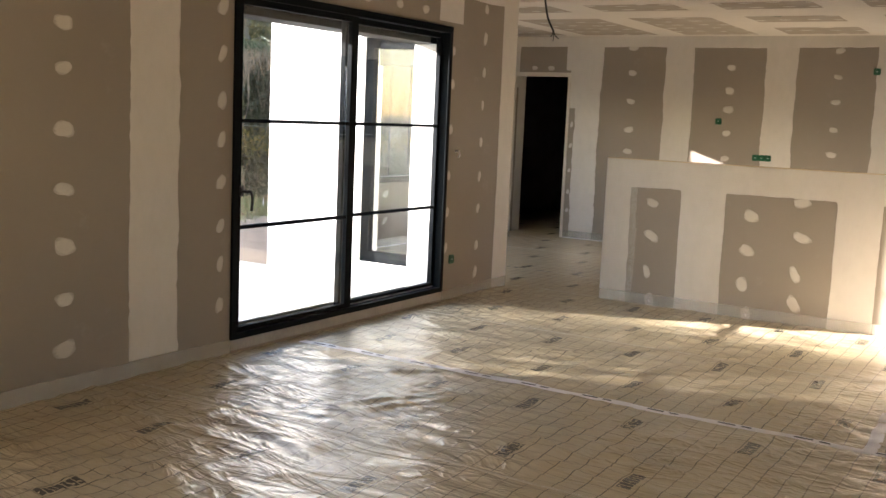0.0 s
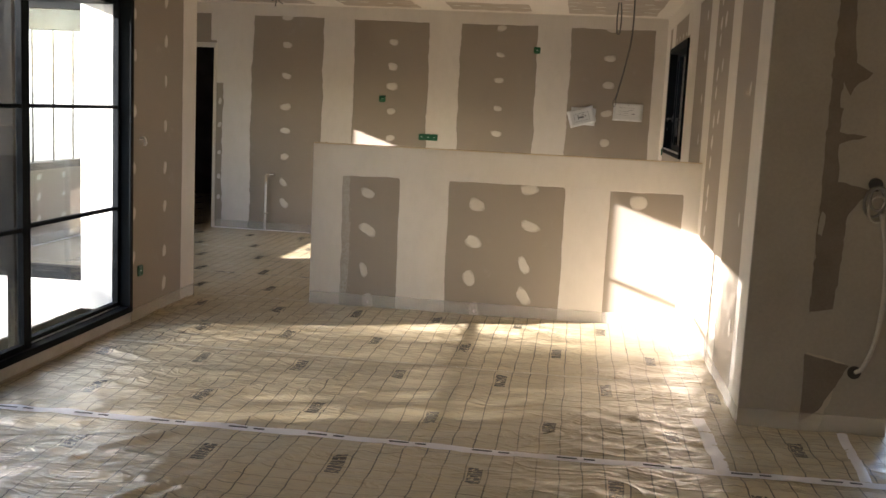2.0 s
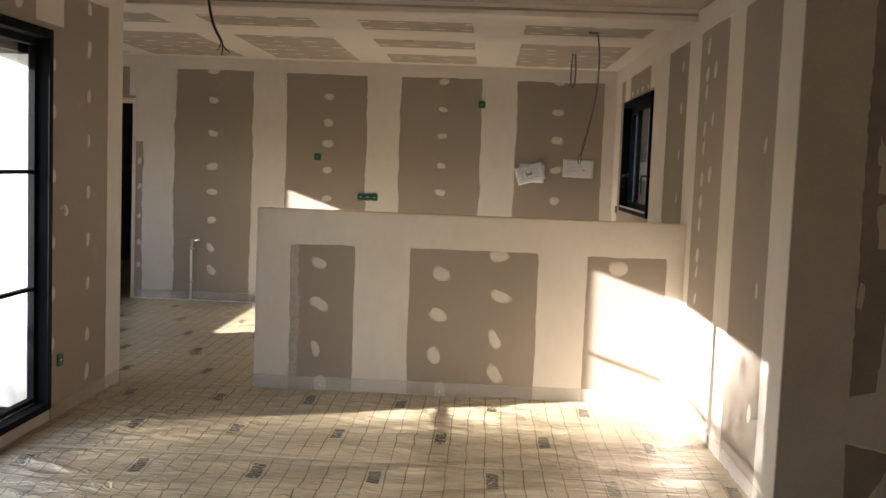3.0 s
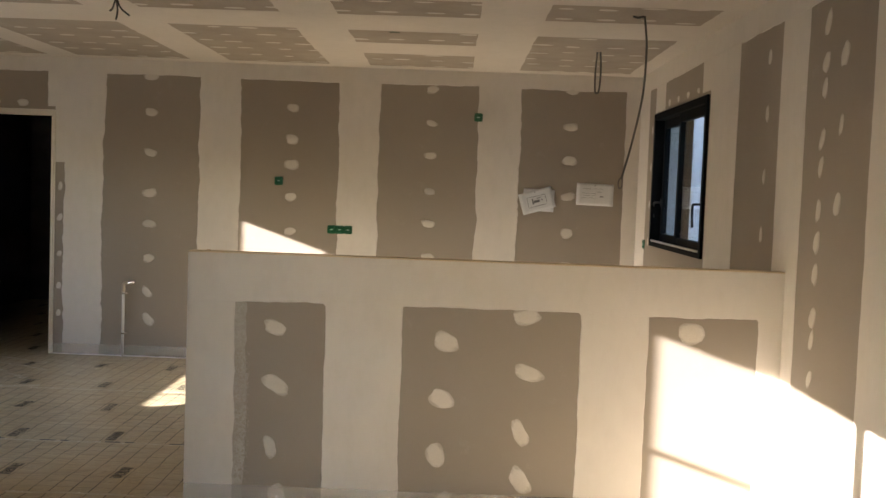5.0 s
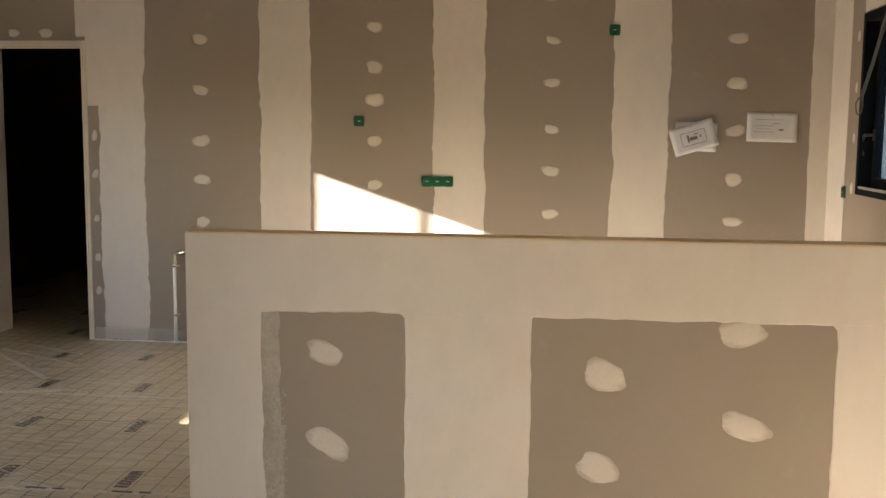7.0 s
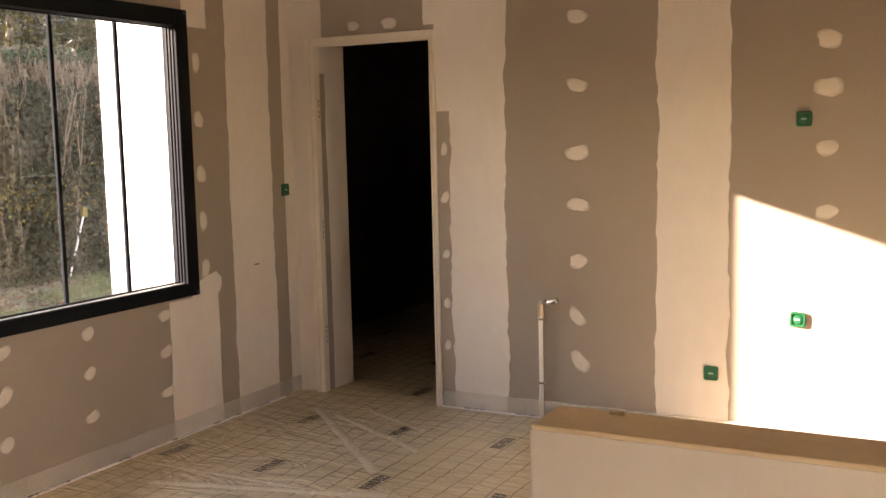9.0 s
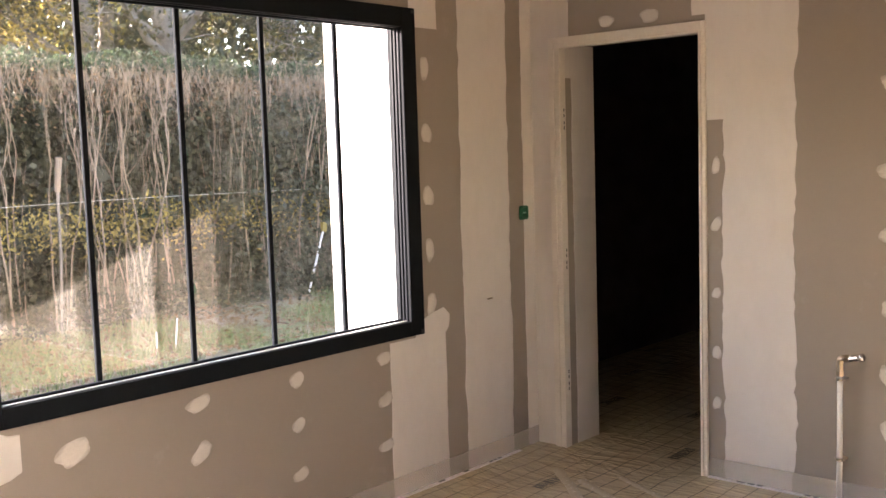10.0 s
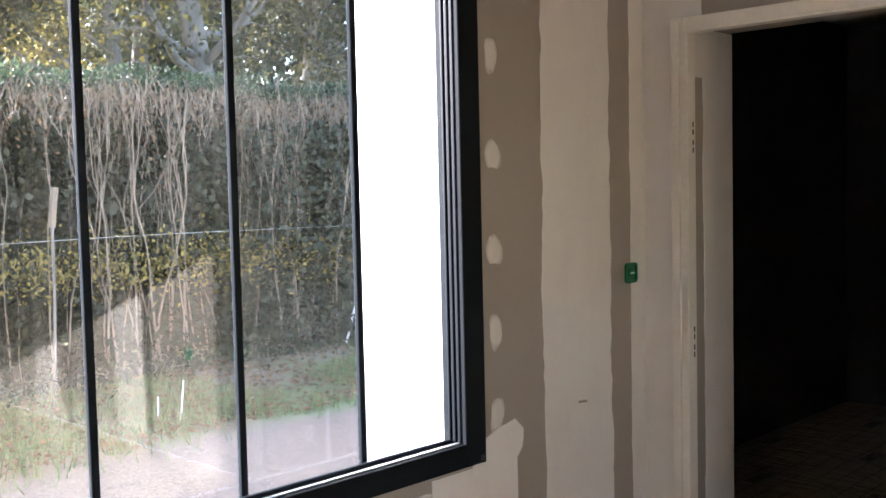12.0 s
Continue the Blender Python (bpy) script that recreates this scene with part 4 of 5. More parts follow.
# unseen glazed side door of the lobby, added to let in more skylight
window_6 = thing("window_6", (4.2, 0, 0), "unseen black framed wide sliding glass door added for skylight", "sliding door", kind="structure")
for y0, y1 in ((5.95, 6.03), (6.88, 6.96), (7.82, 7.9)):
    bar(window_6, "window_frame", (0.02, y0, 0.1), (0.1, y1, 2.2))
for z0, z1 in ((0.1, 0.16), (2.13, 2.2)):
    bar(window_6, "window_frame", (0.02, 6.03, z0), (0.1, 6.88, z1))
    bar(window_6, "window_frame", (0.02, 6.96, z0), (0.1, 7.82, z1))
pane(window_6, (0.05, 6.03, 0.16), (0.056, 6.88, 2.13))
pane(window_6, (0.05, 6.96, 0.16), (0.056, 7.82, 2.13))

# unseen garden door behind where the walk begins, added for sun and bounce light
window_7 = thing("window_7", (LEFT, 0, 0), "unseen black framed sliding glass door added to let sun in", "sliding door", kind="structure")
for y0, y1 in ((-1.8, -1.72), (-0.19, -0.11), (1.42, 1.5)):
    bar(window_7, "window_frame", (-0.1, y0, 0.087), (0.018, y1, 2.205))
for z0, z1 in ((0.087, 0.15), (2.14, 2.205)):
    bar(window_7, "window_frame", (-0.1, -1.72, z0), (0.018, -0.19, z1))
    bar(window_7, "window_frame", (-0.1, -0.11, z0), (0.018, 1.42, z1))
pane(window_7, (-0.05, -1.72, 0.15), (-0.044, -0.19, 2.14))
pane(window_7, (-0.05, -0.11, 0.15), (-0.044, 1.42, 2.14))

# doorway to the hall: primed metal frame, no leaf hung
door_1 = thing("door_1", (0, FAR, 0), "primed pale door frame round an open doorway to a dark hall", "door frame", kind="structure")
for x0, x1, xi in ((-5.938, -5.878, -5.866), (-5.087, -5.068, -5.1)):
    a, b = (x1, xi) if x1 < -5.5 else (xi, x0)
    part("jamb", slab((x0, -0.018, 0.0), (x1, 0.0, 2.132), 0.004), FRAME_PAINT, door_1)
    part("jamb_return", slab((a, -0.024, 0.0), (b, 0.03, 2.085), 0.004), FRAME_PAINT, door_1)
part("jamb_fillet", slab((-5.925, -0.023, 0.0), (-5.9, -0.017, 2.12), 0.002), FRAME_PAINT, door_1)
part("head", slab((-5.878, -0.018, 2.085), (-5.087, 0.0, 2.132), 0.004), FRAME_PAINT, door_1)
part("head_return", slab((-5.866, -0.024, 2.078), (-5.1, 0.03, 2.09), 0.003), FRAME_PAINT, door_1)
# hinge slots as black plates on the jamb, the shade inside put into their colour
for z in (1.72, 1.0, 0.36):
    for dz in (-0.045, -0.018, 0.018, 0.045):
        part("hinge_slot", slab((-5.867, 0.008, z + dz - 0.009), (-5.8645, 0.014, z + dz + 0.009)), RUBBER, door_1, "black plate painted as the dark of an empty hinge slot")
lining = wall("door_lining", "x", -5.873, 1, 0.002, FAR + 0.03, FAR + 0.3, 0.0, 2.1, (), "filled reveal of the doorway")
compound(lining, plane_map("x", -5.873, 1), FAR + 0.095, FAR + 0.299, 0.0, 2.1, 0.003, 0.006, 77, "r")
compound(lining, plane_map("x", -5.873, 1), FAR + 0.031, FAR + 0.1, 1.93, 2.1, 0.0034, 0.006, 78, "r")


# ---- electrics ----
def rounded_square(half, radius, n=5):
    pts = []
    for cx, cz, a0 in ((1, 1, 0), (-1, 1, 90), (-1, -1, 180), (1, -1, 270)):
        for i in range(n + 1):
            a = radians(a0 + 90 * i / n)
            pts.append((cx * (half - radius) + radius * math.cos(a), cz * (half - radius) + radius * math.sin(a)))
    return pts


def build_electrical_box(at):
    """A green dry-lining box with raised rim, sunk cover and pale slot; looks along -y."""
    ob = thing("electrical_box", at, "green plastic flush socket box set in the plasterboard", "electrical box", "green electrical boxes")
    bm = bmesh.new()
    loops = []
    for half, rad, y in ((0.036, 0.012, 0.0), (0.036, 0.012, -0.007), (0.034, 0.011, -0.009), (0.027, 0.01, -0.009), (0.026, 0.01, -0.003)):
        loops.append([bm.verts.new((x, y, z)) for x, z in rounded_square(half, rad)])
    for a, b in zip(loops, loops[1:]):
        for j in range(len(a)):
            q = (j + 1) % len(a)
            bm.faces.new((a[j], a[q], b[q], b[j]))
    bm.faces.new(loops[-1])
    bmesh.ops.recalc_face_normals(bm, faces=bm.faces)
    part("rim", bm, GREEN, ob)
    bm = bmesh.new()
    ring = [[bm.verts.new((r * math.cos(math.tau * j / 20), y, r * math.sin(math.tau * j / 20))) for j in range(20)] for r, y in ((0.022, -0.003), (0.021, -0.0075), (0.015, -0.0085))]
    for a, b in zip(ring, ring[1:]):
        for j in range(20):
            bm.faces.new((a[j], a[(j + 1) % 20], b[(j + 1) % 20], b[j]))
    bm.faces.new(ring[-1])
    bmesh.ops.recalc_face_normals(bm, faces=bm.faces)
    cover = part("cover", bm, GREEN, ob)
    part("slot", slab((-0.012, -0.0105, -0.0035), (0.012, -0.008, 0.0035), 0.001), SLOT, cover, "pale slot")
    return ob


BOX_Z = 0.003
first_box = build_electrical_box(pose(-3.116, FAR - BOX_Z, 1.586))
for x, z, tilt in ((-2.645, 1.18, 0), (-2.573, 1.18, 0), (-2.501, 1.18, 0), (-1.402, 2.195, 2), (-3.13, 0.63, 3), (-3.54, 0.33, 0)):
    copy_thing(first_box, pose(x, FAR - BOX_Z, z, 0, tilt, 0))
copy_thing(first_box, pose(WEST + BOX_Z, 12.06, 1.245, 0, 0, 90))
copy_thing(first_box, pose(LEFT + BOX_Z, 7.17, 0.34, 0, 0, 90))
copy_thing(first_box, pose(RIGHT - BOX_Z, 11.745, 1.17, 0, 0, -90))
copy_thing(first_box, pose(-2.025, 10.13, LOW - BOX_Z, -90, 0, 0))


def cable(name, points, radius, material, label, category="cable", ends=()):
    at = Vector(points[0])
    ob = thing(name, at, label, category)
    bm = bmesh.new()
    tube(bm, [p - at for p in spline(points, 10)], radius, 8)
    body = part("sheath", bm, material, ob, smooth=True)
    for e in ends:
        bm = bmesh.new()
        tube(bm, [p - at for p in spline(e, 5)], radius * 0.45, 6)
        part("strand", bm, material, ob, "bare wire end", smooth=True)
    return ob


cable("hanging_cable", [(-2.79, 6.7, HIGH), (-2.8, 6.71, 2.45), (-2.775, 6.73, 2.25), (-2.725, 6.74, 2.14)], 0.0075, CABLE_BLACK, "black cable hanging from the ceiling with frayed ends",
      ends=[[(-2.725, 6.74, 2.145), (-2.71, 6.74, 2.11), (-2.68, 6.74, 2.085)], [(-2.725, 6.74, 2.145), (-2.72, 6.74, 2.1), (-2.725, 6.74, 2.07)], [(-2.725, 6.74, 2.145), (-2.74, 6.75, 2.11), (-2.75, 6.75, 2.1)]])
cable("hanging_cable", [(-0.535, 9.24, LOW), (-0.522, 9.25, 2.52), (-0.51, 9.26, 2.4), (-0.515, 9.28, 2.15), (-0.56, 9.3, 1.88), (-0.605, 9.32, 1.68), (-0.612, 9.322, 1.655)], 0.0065, CABLE_GREY, "grey cable hanging in a bow from the kitchen ceiling",
      ends=[[(-0.61, 9.321, 1.67), (-0.628, 9.322, 1.64), (-0.622, 9.322, 1.6), (-0.607, 9.322, 1.61), (-0.605, 9.322, 1.65), (-0.61, 9.321, 1.67)]])
cable("hanging_cable", [(-0.592, 10.74, LOW), (-0.598, 10.76, 2.45), (-0.592, 10.79, 2.32), (-0.575, 10.8, 2.3), (-0.562, 10.79, 2.33), (-0.558, 10.77, 2.46), (-0.57, 10.74, LOW)], 0.007, CABLE_GREY, "grey cable looped down from the kitchen ceiling")
cable("ceiling_wire", [(-0.54, 9.235, LOW - 0.003), (-0.57, 9.24, LOW - 0.012), (-0.6, 9.235, LOW - 0.006)], 0.006, CABLE_GREY, "short grey cable stub at the ceiling")

# conduit coil and cable at the wall end
coil = thing("cable_coil", (0.545, PIER - 0.02, 1.2), "coiled pale conduit hanging from a wall hole", "cable")
for r, dz, dx, y, mat in ((0.062, 0.0, 0.0, 0.0, CABLE_GREY), (0.056, -0.03, 0.014, -0.016, CONDUIT), (0.05, 0.02, 0.008, -0.03, CABLE_GREY)):
    bm = bmesh.new()
    pts = [(dx + r * 0.75 * math.cos(a), y - 0.01 * math.sin(a), dz - 0.03 + r * 1.15 * math.sin(a)) for a in [math.tau * i / 28 for i in range(29)]]
    tube(bm, pts, 0.007, 8)
    part("loop", bm, mat, coil, smooth=True)
# solid black disc; its colour stands in for the dark inside the hole
bm = bmesh.new()
tube(bm, [Vector((0, 0.02, 0.055)), Vector((0, -0.006, 0.055))], 0.032, 16)
part("hole", bm, RUBBER, coil, "black disc painted as the dark of a hole")
cable("conduit", [(0.58, PIER - 0.03, 1.12), (0.615, PIER - 0.035, 0.95), (0.632, PIER - 0.035, 0.72), (0.615, PIER - 0.035, 0.5), (0.575, PIER - 0.03, 0.36), (0.545, PIER - 0.005, 0.32)], 0.0105, CONDUIT, "pale grey conduit drooping into a wall hole", "conduit")
# the wall is uncut: a black disc on it paints the hole's shade
bm = bmesh.new()
tube(bm, [(0.54, PIER - 0.003, 0.32), (0.54, PIER - 0.007, 0.32)], 0.033, 20)
tagged(part("wall_hole", bm, RUBBER), "round black disc painted as the dark of a hole in the plasterboard", "wall hole")
cable("wire_stub", [(LEFT, 7.17, 1.225), (LEFT + 0.03, 7.165, 1.23), (LEFT + 0.045, 7.16, 1.2), (LEFT + 0.035, 7.165, 1.18)], 0.009, PIPE_WHITE, "short pale wire stub sticking out of the wall", "wire")


# ---- plumbing ----
def build_pipe():
    ob = thing("water_pipe", (-4.44, FAR - 0.045, 0.0), "white water pipe with brass elbow and chrome stop valve", "pipe")
    part("riser", tube(bmesh.new(), [(0, 0, -0.01), (0.001, 0, 0.3), (0, 0, 0.6)], 0.012, 14), PIPE_WHITE, ob, smooth=True)
    elbow = part("elbow", tube(bmesh.new(), spline([(0, 0, 0.585), (0, 0, 0.625), (0.006, 0, 0.644), (0.03, 0, 0.648)], 5), 0.0145, 12), BRASS, ob, "brass elbow", smooth=True)
    part("nut", tube(bmesh.new(), [(0, 0, 0.57), (0, 0, 0.592)], 0.018, 6), BRASS, elbow)
    part("nut", tube(bmesh.new(), [(0.022, 0, 0.648), (0.04, 0, 0.648)], 0.018, 6), BRASS, elbow)
    valve = part("valve", tube(bmesh.new(), spline([(0.04, 0, 0.648), (0.06, -0.003, 0.65), (0.085, -0.008, 0.658)], 5), 0.014, 14, 1.15), CHROME, ob, "chrome stop valve", smooth=True)
    part("knob", tube(bmesh.new(), [(0.085, -0.008, 0.658), (0.1, -0.01, 0.662)], 0.017, 12), CHROME, valve, smooth=True)
    for z in (0.205, 0.555):
        clip = part("pipe_clip", tube(bmesh.new(), [(0, 0, z - 0.006), (0, 0, z + 0.006)], 0.016, 12), CHROME, ob, "small metal clip")
        part("screw", slab((-0.02, -0.003, z - 0.004), (0.022, 0.045, z + 0.004), 0.001), BRASS, clip)


build_pipe()


# ---- papers, offcut, nail ----
def paper(x, z, w, h, turn, lift, marks, label):
    """A sheet pinned to the far wall with its lower edge curling out."""
    ob = thing("paper_sheet", pose(x, FAR - 0.004 - lift, z, 0, turn, 0), label, "paper", "plans pinned to the wall")
    bm = bmesh.new()
    n = 8
    grid = []
    for i in range(n + 1):
        row = []
        for j in range(n + 1):
            u, v = w * (i / n - 0.5), h * (j / n - 0.5)
            curl = 0.010 * (1 - j / n) ** 2 + 0.006 * (2 * i / n - 1) ** 4 + 0.002 * math.sin(9 * u + 5 * v)
            row.append(bm.verts.new((u, -curl, v)))
        grid.append(row)
    for i in range(n):
        for j in range(n):
            bm.faces.new((grid[i][j], grid[i + 1][j], grid[i + 1][j + 1], grid[i][j + 1]))
    extra = bmesh.ops.extrude_face_region(bm, geom=bm.faces[:])
    bmesh.ops.translate(bm, verts=[e for e in extra["geom"] if isinstance(e, bmesh.types.BMVert)], vec=(0, 0.0006, 0))
    bmesh.ops.recalc_face_normals(bm, faces=bm.faces)
    part("sheet", bm, PAPER, ob, smooth=True)
    for u, v, mw, mh in marks:
        c = 0.010 * (0.5 - v / h) ** 2 + 0.006 * (2 * u / w) ** 4
        part("print_mark", slab((u - mw / 2, -c - 0.0035, v - mh / 2), (u + mw / 2, -c - 0.0015, v + mh / 2)), PAPER_INK, ob)
    part("pin", tube(bmesh.new(), [(0.0, -0.002, h * 0.42), (0, -0.009, h * 0.42)], 0.004, 8), RUBBER, ob)


paper(-0.855, 1.5, 0.27, 0.19, 2, 0.0, [(-0.08, 0.04, 0.05, 0.004)], "white paper plan pinned crooked under another sheet")
paper(-0.87, 1.495, 0.29, 0.185, -17, 0.012, [(0.0, -0.005, 0.05, 0.022), (-0.035, 0.0, 0.012, 0.05), (0.045, 0.0, 0.01, 0.016), (0.0, 0.04, 0.16, 0.003), (0.0, -0.045, 0.16, 0.003), (-0.08, 0.0, 0.003, 0.08), (0.08, 0.0, 0.003, 0.08), (0.02, 0.02, 0.03, 0.006)], "white paper plan with a dark drawing pinned askew")
paper(-0.37, 1.565, 0.32, 0.19, 1, 0.0, [(0.03, 0.025, 0.05, 0.003), (0.06, -0.015, 0.03, 0.008), (-0.05, 0.01, 0.12, 0.002), (-0.05, -0.01, 0.1, 0.002), (-0.05, -0.03, 0.13, 0.002), (-0.02, 0.05, 0.18, 0.002)], "white paper plan with faint lines pinned to the wall")

offcut = part("wood_offcut", slab((-2.773, 8.24, 1.2192), (-2.755, 8.247, 1.2235), 0.001), WOOD)
tagged(offcut, "small dark wood offcut lying on the bar top", "offcut")
bm = bmesh.new()
tube(bm, [(WEST, 11.748, 0.83), (WEST + 0.03, 11.753, 0.838)], 0.005, 6)
tagged(part("nail", bm, BRASS), "bent nail sticking out of the wall", "nail")


# ---- torn and skim marks on the wall end ----
def ragged(parent, put, points, depth, seed, amount=0.012, material=None, name="bare_patch"):
    """A ragged patch bounded by a wandering line through a few points on a wall."""
    rng = random.Random(seed)
    pts = [Vector((u, v, 0)) for u, v in points]
    line = []
    for a, b in zip(pts, pts[1:] + pts[:1]):
        n = max(2, int((b - a).length / 0.03))
        for i in range(n):
            line.append(a.lerp(b, i / n) + Vector((rng.uniform(-1, 1), rng.uniform(-1, 1), 0)) * amount * (0.4 if i == 0 else 1))
    bm = bmesh.new()
    f = bm.faces.new([bm.verts.new(put(p.x, p.y, depth)) for p in line])
    low = [bm.verts.new(put(p.x, p.y, 0.0004)) for p in line]
    top = list(f.verts)
    for j in range(len(top)):
        q = (j + 1) % len(top)
        bm.faces.new((top[j], low[j], low[q], top[q]))
    f.normal_update()
    bmesh.ops.triangulate(bm, faces=[f])
    bmesh.ops.recalc_face_normals(bm, faces=bm.faces)
    return part(name, bm, material or COMPOUND, parent)


ragged(wall_west, plane_map("x", WEST, 1), [(11.2, 0.7), (11.4, 0.7), (11.445, 0.74), (11.45, 0.8), (11.41, 0.835), (11.33, 0.82), (11.25, 0.79)], 0.0035, 88, 0.003, COMPOUND, "joint_compound")
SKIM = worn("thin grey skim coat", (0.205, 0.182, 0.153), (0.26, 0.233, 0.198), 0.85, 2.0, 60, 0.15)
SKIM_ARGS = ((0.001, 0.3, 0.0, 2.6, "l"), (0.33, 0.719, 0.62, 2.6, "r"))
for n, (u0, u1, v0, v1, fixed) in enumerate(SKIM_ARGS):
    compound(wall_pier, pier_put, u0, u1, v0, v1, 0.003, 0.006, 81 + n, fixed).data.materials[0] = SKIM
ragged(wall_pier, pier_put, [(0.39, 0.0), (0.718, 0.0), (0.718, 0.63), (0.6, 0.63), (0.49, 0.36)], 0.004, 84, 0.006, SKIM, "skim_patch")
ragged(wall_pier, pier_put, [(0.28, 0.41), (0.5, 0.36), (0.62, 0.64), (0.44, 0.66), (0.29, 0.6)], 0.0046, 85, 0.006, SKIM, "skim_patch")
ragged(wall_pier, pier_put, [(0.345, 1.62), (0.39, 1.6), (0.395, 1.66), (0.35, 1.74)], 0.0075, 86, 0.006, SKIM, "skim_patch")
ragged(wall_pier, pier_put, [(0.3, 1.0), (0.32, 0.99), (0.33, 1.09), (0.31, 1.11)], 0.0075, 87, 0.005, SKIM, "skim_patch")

# where the paper was torn between the two skimmed sides
ragged(wall_pier, pier_put, [(0.298, 2.585), (0.37, 2.585), (0.375, 2.12), (0.4, 1.83), (0.481, 1.785), (0.4, 1.71), (0.36, 1.6), (0.355, 1.5), (0.485, 1.483), (0.36, 1.44), (0.37, 1.26), (0.528, 1.22), (0.43, 1.1), (0.423, 0.91), (0.41, 0.63), (0.3, 0.61), (0.297, 1.25), (0.294, 1.8)], 0.0052, 190, 0.006, TORN, "torn_patch")
ragged(wall_pier, pier_put, [(0.294, 0.395), (0.512, 0.35), (0.385, 0.11), (0.305, 0.05)], 0.0056, 191, 0.004, TORN, "torn_patch")


# rounded upper corners and smeared edges of the bar's bare fields
bar_put = plane_map("y", BAR_Y, -1)
for n, (u0, u1) in enumerate(((-2.61, -2.175), (-1.815, -0.955), (-0.64, -0.11))):
    ragged(wall_bar, bar_put, [(u0 - 0.01, 1.0), (u0 + 0.02, 1.0), (u0 - 0.01, 0.97)], 0.0036, 90 + n, 0.003, COMPOUND, "compound_corner")
    ragged(wall_bar, bar_put, [(u1 + 0.01, 1.0), (u1 + 0.01, 0.96), (u1 - 0.025, 1.0)], 0.0036, 95 + n, 0.003, COMPOUND, "compound_corner")


def smears():
    """Filler dragged thin along the edge of the first bare field, breaking up into specks."""
    rng = random.Random(3)
    for n, (v0, v1, w) in enumerate(((0.62, 0.985, 0.05), (0.33, 0.64, 0.06), (0.02, 0.34, 0.045))):
        compound(wall_bar, bar_put, -2.612, -2.612 + w, v0, v1, 0.0008 + 0.0002 * n, 0.012, 401 + n, "l").data.materials[0] = DRAGGED
    bm = bmesh.new()
    for _ in range(520):
        u, v = -2.607 + 0.075 * rng.random() ** 1.5, rng.choice((rng.uniform(0.03, 0.62), rng.uniform(0.3, 0.75)))
        r = rng.uniform(0.0015, 0.006)
        ring = [bm.verts.new(bar_put(u + r * math.cos(t) * rng.uniform(0.5, 1.2), v + r * 1.3 * math.sin(t) * rng.uniform(0.5, 1.2), 0.0014 + 0.000001 * _)) for t in [math.tau * q / 6 for q in range(6)]]
        bm.faces.new(ring)
    bmesh.ops.recalc_face_normals(bm, faces=bm.faces)
    tagged(part("filler_specks", bm, CEIL_BOARD, wall_bar, "pale filler specks"), kind="stuff")


smears()


# ---- outdoors ----
def sheet(name, x0, x1, y0, y1, z, step, material, label, category, rough=0.0, kind="structure"):
    nx, ny = int((x1 - x0) / step) + 1, int((y1 - y0) / step) + 1
    gx, gy = np.meshgrid(np.linspace(x0, x1, nx + 1), np.linspace(y0, y1, ny + 1))
    gz = z + rough * (lattice(gx * 1.1 + 90, gy * 1.1 + 90, 8) - 0.5) + 0.4 * rough * (lattice(gx * 5 + 90, gy * 5 + 90, 9) - 0.5)
    co = np.stack([gx, gy, gz], -1).reshape(-1, 3)
    i = np.arange(ny)[:, None] * (nx + 1) + np.arange(nx)[None]
    quads = np.stack([i, i + 1, i + nx + 2, i + nx + 1], -1).reshape(-1, 4)
    me = bpy.data.meshes.new(name)
    me.from_pydata(co.tolist(), [], quads.tolist())
    me.polygons.foreach_set("use_smooth", np.ones(len(quads), dtype=bool))
    me.materials.append(material)
    return tagged(new(name, me), label, category, kind=kind)


EARTH = -0.2


def build_ground():
    """One sheet to the horizon, finer near the house."""
    axis = np.concatenate([[-900, -400, -150, -70, -40], np.arange(-26, -6, 0.25), [-6, 0, 6, 20, 60, 150, 400, 900]])
    ayis = np.concatenate([[-900, -400, -150, -60, -20], np.arange(0, 26, 0.25), [26, 40, 80, 150, 400, 900]])
    gx, gy = np.meshgrid(axis, ayis)
    near = np.clip((26 - np.abs(gx)) / 4, 0, 1) * np.clip((26 - np.abs(gy)) / 4, 0, 1)
    gz = EARTH + near * (0.1 * (lattice(gx * 0.8 + 90, gy * 0.8 + 90, 8) - 0.5) + 0.05 * (lattice(gx * 3 + 90, gy * 3 + 90, 9) - 0.5))
    gz = np.where(gx > -7.0, EARTH - 0.05, gz)
    nx, ny = len(axis), len(ayis)
    i = np.arange(ny - 1)[:, None] * nx + np.arange(nx - 1)[None]
    quads = np.stack([i, i + 1, i + nx + 1, i + nx], -1).reshape(-1, 4)
    me = bpy.data.meshes.new("ground")
    me.from_pydata(np.stack([gx, gy, gz], -1).reshape(-1, 3).tolist(), [], quads.tolist())
    me.polygons.foreach_set("use_smooth", np.ones(len(quads), dtype=bool))
    me.materials.append(GROUND)
    tagged(new("ground", me), "rough lawn with bare sandy earth near the house", "ground", kind="structure")


build_ground()
tagged(part("terrace", slab((-6.7, -1.0, -0.25), (LEFT - 0.345, 7.79, -0.06), 0.008), CONCRETE), "pale sunlit concrete terrace", "terrace", kind="structure")


